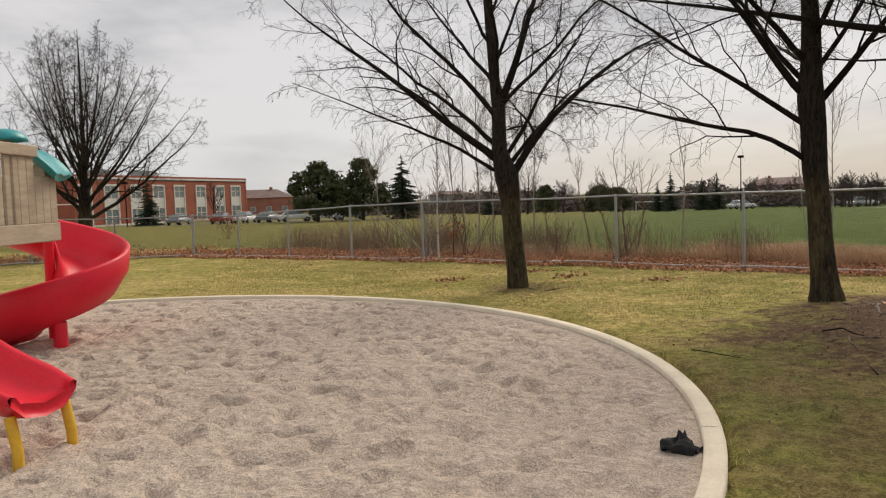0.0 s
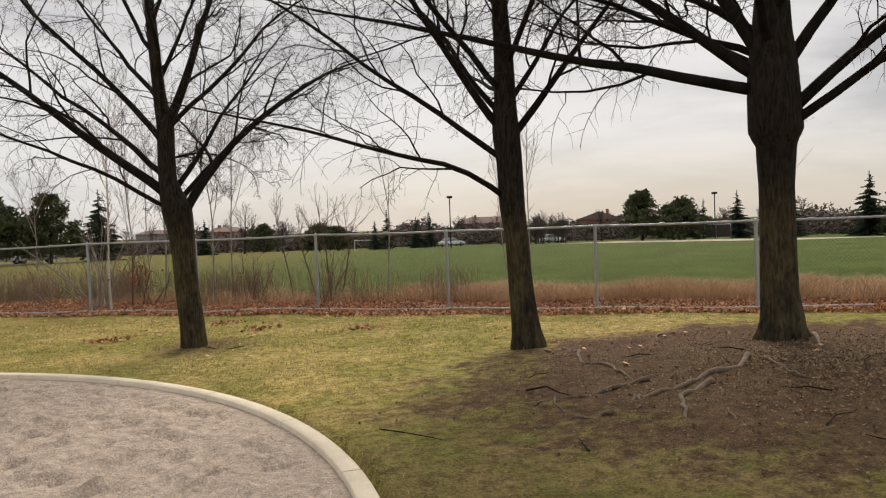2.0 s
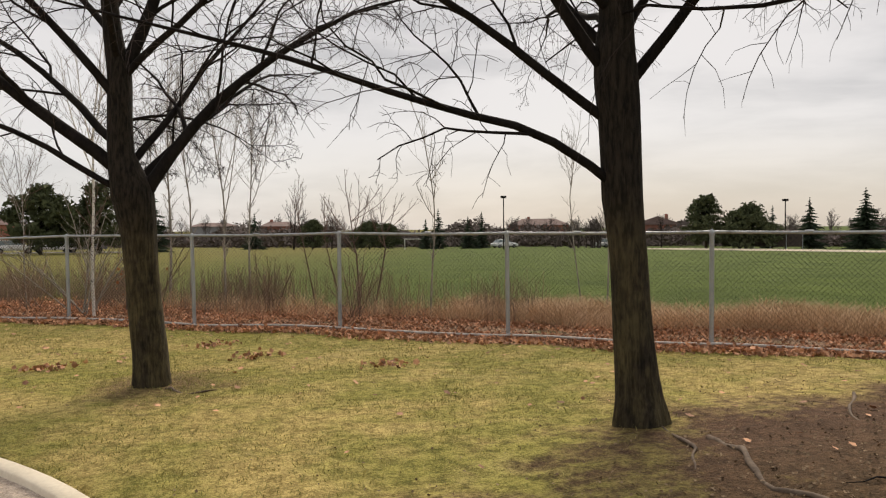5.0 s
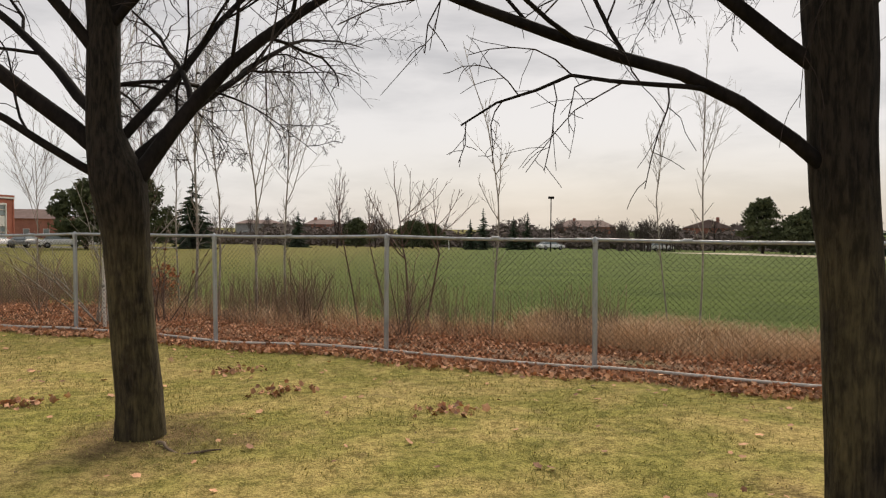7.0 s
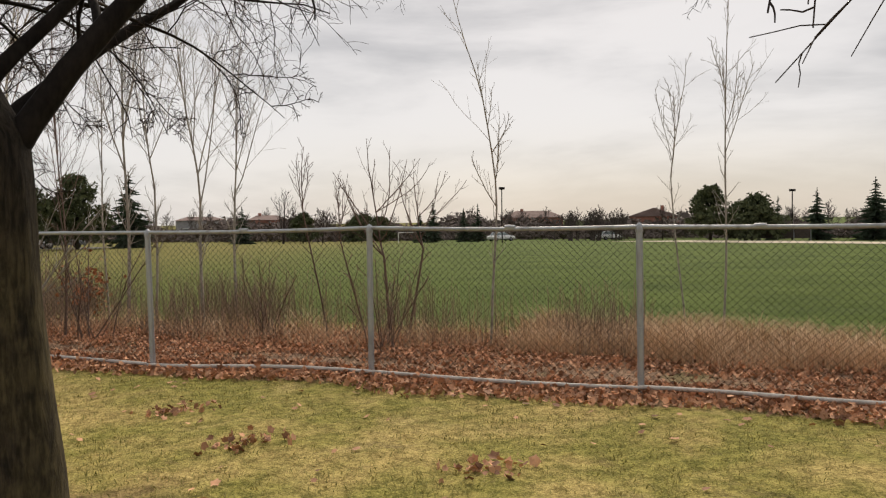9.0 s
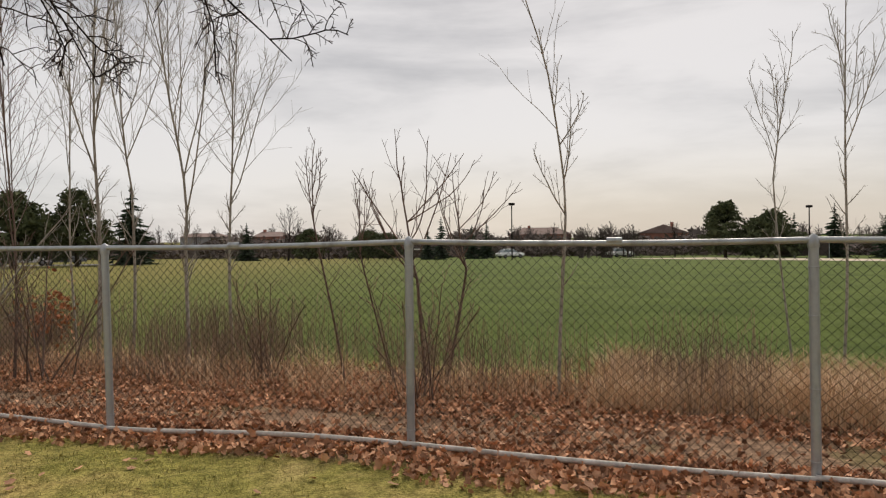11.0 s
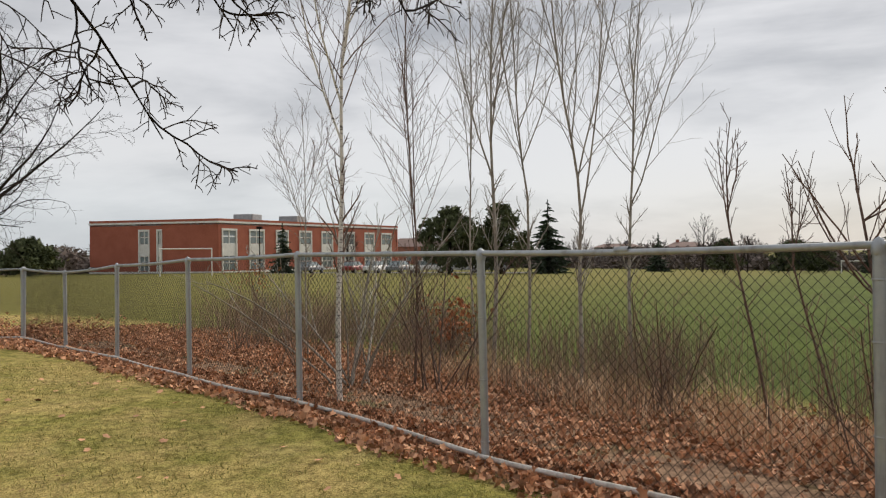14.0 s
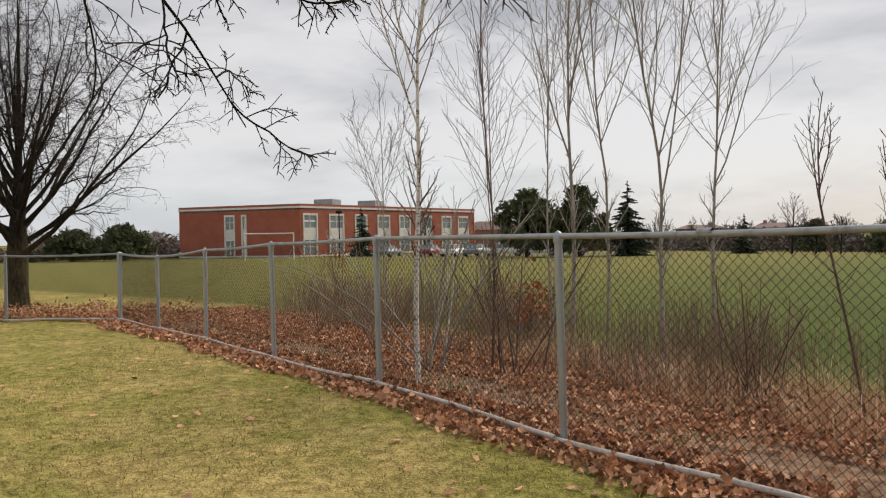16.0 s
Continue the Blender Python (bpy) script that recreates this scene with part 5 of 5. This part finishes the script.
def build_school():
    left, corner, right = (-80.8, 113.0), (-58.2, 113.1), (-44.6, 158.6)
    z0 = -1.35
    root = thing("school_building", (0, 0, 0), "two-storey red brick school with white banded parapet and tall windows", "building")
    m1, l1 = wall_frame(left, corner)
    m2, l2 = wall_frame(corner, right)
    g1 = [(8.8, 10.8), (12.0, 13.0)]
    g2 = [(0.6, 3.7), (6.2, 9.6), (12.2, 15.2), (17.8, 21.1), (23.6, 26.8), (30.0, 33.2), (36.2, 39.4), (41.6, 45.2)]
    for m, length, gaps in ((m1, l1, g1), (m2, l2, g2)):
        bm = bmesh.new()
        wall_with_gaps(bm, m, length, z0 - 1, z0 + SCHOOL_H - 0.65, gaps, z0 + 0.55, z0 + 6.8)
        part("wall", bm, M_BRICK, root)
        box_part("parapet_band", (-0.12, -0.12, z0 + SCHOOL_H - 0.65), (length + 0.12, 0.45, z0 + SCHOOL_H - 0.36), M_WHITE, root, "white coping band", m=m)
        box_part("parapet", (-0.05, -0.04, z0 + SCHOOL_H - 0.36), (length + 0.05, 0.4, z0 + SCHOOL_H), M_BRICK, root, m=m)
        box_part("plinth", (-0.1, -0.1, z0 - 1), (length + 0.1, 0.3, z0 + 0.42), M_WHITE, root, "pale stone base course", m=m)
        for a, b in gaps:
            school_window(root, m, a + 0.24, b - 0.24, z0 + 0.3)
    bm = bmesh.new()
    lv = [bm.verts.new((x, y, z0 + SCHOOL_H - 0.5)) for x, y in (left, corner, right, (-78, 160), (-81, 130))]
    bm.faces.new(lv)
    bmesh.ops.extrude_face_region(bm, geom=list(bm.faces))
    for v in bm.verts[5:]:
        v.co.z -= 0.4
    part("roof", bm, M_GREYROOF, root)
    m3, l3 = wall_frame((-81, 130), left)
    part("wall", box(bmesh.new(), (0, 0, z0 - 1), (l3, 0.4, z0 + SCHOOL_H - 0.6), m=m3), M_BRICK, root)
    m4, l4 = wall_frame(right, (-78, 160))
    part("wall", box(bmesh.new(), (0, 0, z0 - 1), (l4, 0.4, z0 + SCHOOL_H - 0.1), m=m4), M_BRICK, root)
    for x, y, w in ((-58.5, 122.5, 3.4), (-55.0, 131.5, 3.4)):
        box_part("roof_unit", (x - w / 2, y - 1.6, z0 + SCHOOL_H - 0.5), (x + w / 2, y + 1.6, z0 + SCHOOL_H + 1.0), M_GREYROOF, root, "grey rooftop ventilation unit", 0.08)


build_school()


# ---- houses beyond the field ----


def house(at, width, depth, wall_h, roof_h, turn, label, wall_mat, gable=False):
    root = thing("house", (*at, float(lie(*at)) - 0.2), label, "house", turn=turn)
    w, d = width / 2, depth / 2
    wall = part("wall", box(bmesh.new(), (-w, -d, 0), (w, d, wall_h)), wall_mat, root)
    bm = bmesh.new()
    e = 0.5
    if gable:
        pts = [(-w - e, -d - e, wall_h), (w + e, -d - e, wall_h), (w + e, d + e, wall_h), (-w - e, d + e, wall_h), (0, -d - e, wall_h + roof_h), (0, d + e, wall_h + roof_h)]
        faces = [(0, 4, 5, 3), (1, 2, 5, 4), (0, 1, 4), (2, 3, 5), (0, 3, 2, 1)]
        gb = bmesh.new()
        tri = [gb.verts.new(p) for p in ((-w, -d - 0.02, wall_h), (w, -d - 0.02, wall_h), (0, -d - 0.02, wall_h + roof_h * 0.9))]
        gb.faces.new(tri)
        bmesh.ops.solidify(gb, geom=list(gb.faces), thickness=0.6)
        part("gable_wall", gb, wall_mat, root)
    else:
        pts = [(-w - e, -d - e, wall_h), (w + e, -d - e, wall_h), (w + e, d + e, wall_h), (-w - e, d + e, wall_h), (-w * 0.55, 0, wall_h + roof_h), (w * 0.55, 0, wall_h + roof_h)]
        faces = [(0, 1, 5, 4), (2, 3, 4, 5), (1, 2, 5), (3, 0, 4), (0, 3, 2, 1)]
    vs = [bm.verts.new(p) for p in pts]
    for f in faces:
        bm.faces.new([vs[i] for i in f])
    roof = part("roof", bm, M_ROOF, root)
    box_part("chimney", (w * 0.3, -0.4, wall_h + roof_h * 0.4), (w * 0.3 + 0.8, 0.4, wall_h + roof_h + 0.6), wall_mat, roof)
    n = max(2, int(width / 3.4))
    for i in range(n):
        x = -w + width * (i + 0.5) / n
        for z in (1.0, 3.6):
            if z + 1.3 < wall_h:
                win = box_part("window", (x - 0.65, -d - 0.05, z), (x + 0.65, -d + 0.1, z + 1.3), M_WHITE, root)
                box_part("pane", (x - 0.55, -d - 0.07, z + 0.1), (x + 0.55, -d, z + 1.2), M_GLASS, win)
    return root


house((93, 218), 18, 10, 4.4, 2.0, 157, "wide red-brown brick house beyond the playing field", M_BRICK2)
house((110, 179), 12, 10, 4.2, 2.2, -31, "red brick house with shallow front gable beyond the field", M_BRICK2, True)
house((14.3, 206), 9, 9, 4.4, 1.2, 180, "brick house half hidden by far trees", M_BRICK2)
house((-52, 198), 16, 10, 4.6, 2.2, 15, "low red brick house beyond the school", M_BRICK2)
house((-70, 205), 12, 10, 4.6, 2.2, 15, "low red brick house beyond the school", M_BRICK2)
house((-2, 214), 12, 10, 4.2, 1.0, 5, "tall pale building behind the far evergreens", M_GREYROOF)


# ---- poles, goals, cars, car park ----
def lamp_post(at, h, label):
    root = thing("lamp_post", (*at, float(lie(*at))), label, "lamp post")
    link_mesh("pole", *tubes([[(0, 0, -0.3), (0, 0, h * 0.5), (0, 0, h)]], [[0.09, 0.08, 0.07]], 8), M_LIMB, root, True)
    box_part("lamp_head", (-0.35, -0.25, h - 0.1), (0.35, 0.25, h + 0.22), M_LIMB, root, bevel=0.05)


lamp_post((37.9, 100.9), 7.1, "tall dark lamp post at the field edge")
lamp_post((76.3, 92.1), 6.7, "tall dark lamp post at the field edge")
lamp_post((-44.6, 100.3), 5.9, "dark lamp post before the school")


def goal(at, width, height, turn, label):
    root = thing("soccer_goal", (*at, float(lie(*at))), label, "goal", turn=turn)
    w = width / 2
    r = 0.07
    for x in (-w, w):
        tube_part("goal_post", [(x, 0, -0.2), (x, 0, height * 0.5), (x, 0, height)], [r] * 3, 8, M_WHITE, root)
        tube_part("back_stay", [(x, 0, height), (x, 0.7, height * 0.55), (x, 1.2, 0)], [0.04] * 3, 6, M_WHITE, root)
    tube_part("crossbar", [(-w - r, 0, height), (0, 0, height), (w + r, 0, height)], [r] * 3, 8, M_WHITE, root)


goal((30.4, 117.6), 4.9, 1.55, -12, "small white soccer goal on the far pitch")
goal((-47.0, 87.5), 5.6, 3.1, 30, "white soccer goal frame before the school")


def car(at, turn, paint, label):
    """A saloon: body with arches, cabin, glass and wheels."""
    root = thing("car", (*at, float(lie(*at)) + 0.03), label, "car", "parked cars", turn=turn)
    bm = bmesh.new()
    side = [(-2.2, 0.35), (-2.2, 0.78), (-1.5, 0.92), (-0.9, 0.95), (1.0, 0.95), (2.0, 0.80), (2.2, 0.6), (2.2, 0.35)]
    for q, prof, y in ((0, side, 0.86),):
        a = [bm.verts.new((x, -y, z)) for x, z in prof]
        b = [bm.verts.new((x, y, z)) for x, z in prof]
        bm.faces.new(a[::-1])
        bm.faces.new(b)
        for i in range(len(prof)):
            j = (i + 1) % len(prof)
            bm.faces.new((a[i], a[j], b[j], b[i]))
    bmesh.ops.bevel(bm, geom=list(bm.edges), offset=0.06, segments=2, affect="EDGES", profile=0.5)
    part("body", bm, paint, root, smooth=True)
    bm = bmesh.new()
    low = [bm.verts.new(p) for p in ((-1.75, -0.78, 0.93), (1.05, -0.78, 0.93), (1.05, 0.78, 0.93), (-1.75, 0.78, 0.93))]
    top = [bm.verts.new(p) for p in ((-1.2, -0.6, 1.42), (0.35, -0.6, 1.42), (0.35, 0.6, 1.42), (-1.2, 0.6, 1.42))]
    for i in range(4):
        bm.faces.new((low[i], low[(i + 1) % 4], top[(i + 1) % 4], top[i]))
    part("windows", bm, M_GLASS, root).name = "window"
    box_part("roof", (-1.25, -0.62, 1.41), (0.4, 0.62, 1.46), paint, root, bevel=0.02)
    for x in (-1.35, 1.35):
        for y in (-0.8, 0.8):
            t = tube_part("wheel", [(x, y - 0.1, 0.31), (x, y, 0.31), (x, y + 0.1, 0.31)], [0.31, 0.33, 0.31], 14, M_TYRE, root, caps=True)
            tube_part("rim", [(x, y - 0.11, 0.31), (x, y, 0.31), (x, y + 0.11, 0.31)], [0.18] * 3, 10, M_GREYROOF, t, caps=True)


P_WHITE = speckled("white_car_paint", (0.70, 0.70, 0.70), (0.78, 0.78, 0.78), 1, 0.3)
P_GREY = speckled("grey_car_paint", (0.16, 0.17, 0.18), (0.22, 0.23, 0.24), 1, 0.3)
P_RED = speckled("dark_red_car_paint", (0.20, 0.02, 0.02), (0.26, 0.03, 0.03), 1, 0.3)
for cx, cy, ct, paint, text in ((-20.6, 95.3, 20, P_WHITE, "white parked car in the far car park"), (-24.5, 97.0, 80, P_GREY, "grey parked car in the far car park"), (-28.0, 98.4, 85, P_WHITE, "white parked car in the far car park"),
                               (-31.5, 99.8, 85, P_RED, "dark red parked car in the far car park"), (-38.0, 101.5, 85, P_GREY, "grey parked car in the far car park"), (-17.2, 97.5, 15, P_WHITE, "white parked car in the far car park"),
                               (45.5, 121.0, 10, P_WHITE, "white parked car beyond the field"), (62.0, 116.0, 10, P_WHITE, "white parked car beyond the field"), (-14.0, 98.5, 15, P_GREY, "grey parked car in the far car park")):
    car((cx, cy), ct, paint, text)


def flat_patch(name, corners, mat, label, category, up):
    """A thin paved patch that follows the ground."""
    n = 24
    c = np.array(corners, float)
    verts = []
    for i in range(n + 1):
        for j in range(n + 1):
            u, w = i / n, j / n
            p = c[0] * (1 - u) * (1 - w) + c[1] * u * (1 - w) + c[2] * u * w + c[3] * (1 - u) * w
            edge = 0.6 * math.sin(9 * u + 5 * w)
            verts.append((p[0] + edge, p[1], float(lie(p[0] + edge, p[1])) + up))
    i = (np.arange(n)[:, None] * (n + 1) + np.arange(n)).ravel()
    f = np.stack([i, i + n + 1, i + n + 2, i + 1], -1)
    tagged(link_mesh(name, verts, f, mat, None, True), label, category, kind="structure")


flat_patch("car_park", [(-46, 101), (-10, 94), (-8, 101), (-44, 110)], M_TAR, "grey asphalt car park beside the school", "car park", 0.03)
flat_patch("dirt_diamond", [(52, 99), (61, 62), (76, 62), (68, 101)], M_DUST, "pale dirt baseball infield at the field edge", "dirt", 0.03)


def backstop(at, turn):
    root = thing("baseball_backstop", (*at, float(lie(*at))), "dark low chain-link dugout fence beside the dirt infield", "fence", turn=turn)
    for i in range(5):
        x = -4 + 2.0 * i
        tube_part("post", [(x, 0, -0.2), (x, 0, 1.0), (x, 0, 2.1)], [0.05] * 3, 6, M_STEEL, root)
    tube_part("rail", [(-4, 0, 2.1), (0, 0, 2.1), (4, 0, 2.1)], [0.05] * 3, 6, M_STEEL, root)
    box_part("screen", (-4, 0.05, 0.3), (4, 0.09, 2.0), M_PIT, root, "dark wind screen")


backstop((72.5, 90.5), -38)


# ---- play structure ----
def chute(name, path, width, lip, outer, mat, parent, label=""):
    """A moulded U-shaped slide along a path, with walls of real thickness."""
    p = np.array(path, float)
    k = len(p)
    tang = np.gradient(p, axis=0)
    tang /= np.linalg.norm(tang, axis=1, keepdims=True)
    side = np.cross(tang, np.array([0, 0, 1.0]))
    side /= np.linalg.norm(side, axis=1, keepdims=True)
    up = np.cross(side, tang)
    w = width / 2
    prof = [(-w - 0.035, lip * 0.4), (-w - 0.05, lip), (-w - 0.02, lip + 0.025), (-w + 0.02, lip), (-w + 0.05, lip * 0.45), (-w * 0.6, 0.03), (0, 0.0), (w * 0.6, 0.03), (w - 0.05, outer * 0.45),
            (w - 0.02, outer), (w + 0.02, outer + 0.025), (w + 0.05, outer), (w + 0.03, outer * 0.4), (w * 0.7, -0.06), (0, -0.09), (-w * 0.7, -0.06)]
    m = len(prof)
    fade = 1 - np.clip((np.arange(k) - (k - 5)) / 4, 0, 1) ** 2 * 0.45
    verts = np.concatenate([p[i] + np.array([side[i] * a * (0.75 + 0.25 * fade[i]) + up[i] * (b * fade[i] if b > 0.03 else b) for a, b in prof]) for i in range(k)])
    faces = []
    for i in range(k - 1):
        for j in range(m):
            n = (j + 1) % m
            faces.append((i * m + j, i * m + n, (i + 1) * m + n, (i + 1) * m + j))
    inner, shell = (3, 4, 5, 6, 7, 8, 9), (2, 0, 15, 14, 13, 12, 10)
    for q in range(6):
        faces.append((inner[q], inner[q + 1], shell[q + 1], shell[q]))
        e = (k - 1) * m
        faces.append((e + inner[q + 1], e + inner[q], e + shell[q], e + shell[q + 1]))
    ob = link_mesh(name, verts, np.array(faces), mat, parent, True)
    return tagged(ob, label)


def build_playset():
    root = thing("play_structure", (-4.9, 7.15, 0), "timber play tower with red slides, teal roof and yellow legs", "play structure")
    o = np.array([-4.9, 7.15, 0])

    def rel(x, y, z):
        return (x - o[0], y - o[1], z)

    x0, x1, y0, y1, deck = -6.0, -4.44, 4.72, 7.72, 1.42
    p0 = 5.75
    for x, y, foot in ((x0, y0, -0.05), (x1, y0, -0.05), (x0, y1, -0.05), (x1, y1, deck - 0.15)):
        box_part("corner_post", rel(x - 0.06, y - 0.06, foot), rel(x + 0.06, y + 0.06, 2.12), M_PLANK, root, bevel=0.012)
    box_part("deck", rel(x0, y0, deck), rel(x1, y1, deck + 0.05), M_PLANK, root)
    for y in (y0, y1):
        box_part("deck_beam", rel(x0, y - 0.04, deck - 0.15), rel(x1 - 0.07, y + 0.04, deck - 0.003), M_PLANK, root, bevel=0.008)
    # side panel with upright boards and two slots
    box_part("rail", rel(x1 + 0.062, p0 - 0.05, deck - 0.14), rel(x1 + 0.11, y1 + 0.12, deck + 0.06), M_PLANK, root, bevel=0.01)
    box_part("rail", rel(x1 + 0.062, p0 - 0.05, 2.18), rel(x1 + 0.13, y1 - 0.28, 2.30), M_PLANK, root, bevel=0.012)
    n = 15
    for i in range(n):
        a = p0 - 0.05 + (y1 - p0 + 0.15) * i / n
        wide = (y1 - p0 + 0.15) / n
        gap = 0.05 if i in (7, 8, 9) else 0.004
        top = 2.178 if a + wide < y1 - 0.24 else 1.98
        box_part("board", rel(x1 + 0.066, a + gap, deck + 0.062), rel(x1 + 0.098, a + wide, top), M_PLANK, root, bevel=0.006)
    # dark sheet added inside the tower so the slots read as deep shade
    box_part("slot_shade_sheet", rel(x0, y1 - 0.03, deck + 0.05), rel(x1 - 0.065, y1, 1.9), M_PIT, root)
    # teal roof pieces
    bm = bmesh.new()
    bmesh.ops.create_uvsphere(bm, u_segments=24, v_segments=12, radius=0.22)
    bmesh.ops.delete(bm, geom=[v for v in bm.verts if v.co.z < -0.02], context="VERTS")
    bmesh.ops.solidify(bm, geom=list(bm.faces), thickness=0.02)
    for v in bm.verts:
        v.co = Vector((v.co.x, v.co.y, v.co.z * 0.6)) + Vector(rel(-4.66, 7.46, 2.36))
    part("dome", bm, M_TEAL, root, "teal plastic dome", True)
    tube_part("dome_post", [rel(-4.66, 7.46, deck + 0.05), rel(-4.66, 7.46, 2.0), rel(-4.66, 7.46, 2.46)], [0.05] * 3, 10, M_PLANK, root)
    hood = []
    for s in np.linspace(0, 1, 9):
        hood.append(rel(x1 - 0.16 + 0.36 * s, y1 + 0.02 + 0.06 * s, 2.26 - 0.27 * s ** 1.5))
    chute("hood", hood, 0.5, 0.02, 0.02, M_TEAL, root, "teal plastic slide hood")
    # spiral slide
    spiral = []
    cx, cy, rad = -4.99, 8.75, 0.485
    for s in np.linspace(0, 1, 48):
        a = radians(170 - 300 * s)
        z = deck - 0.12 - (deck - 0.22) * (s ** 0.9)
        spiral.append(rel(cx + rad * math.cos(a), cy + rad * math.sin(a), z))
    chute("spiral_slide", spiral, 0.77, 0.44, 0.16, M_RED, root, "glossy red moulded spiral slide")
    tube_part("slide_support", [rel(cx + 0.36, cy - 0.52, -0.1), rel(cx + 0.36, cy - 0.52, 0.1), rel(cx + 0.36, cy - 0.52, 0.30)], [0.09, 0.08, 0.08], 12, M_RED, root)
    tube_part("spiral_pole", [rel(cx, cy, -0.1), rel(cx, cy, 0.6), rel(cx, cy, 1.5)], [0.06] * 3, 12, M_RED, root)
    # straight slide on yellow legs
    run = []
    for s in np.linspace(0, 1, 26):
        z = 0.33 + 1.0 * (1 - s) ** 1.6 + (0.03 * ((s - 0.8) / 0.2) ** 2 if s > 0.8 else 0)
        run.append(rel(-4.62 + 1.98 * s, 5.05 - 0.72 * s, z + 0.09 * (1 - s) ** 3))
    chute("straight_slide", run, 0.50, 0.15, 0.15, M_RED, root, "glossy red moulded slide")
    for x, y in ((-2.60, 4.56), (-2.74, 4.16)):
        tube_part("slide_leg", [rel(x, y, -0.1), rel(x, y, 0.1), rel(x - 0.05, y + 0.02, 0.31)], [0.035] * 3, 12, M_YELLOW, root, "yellow painted steel leg")


build_playset()
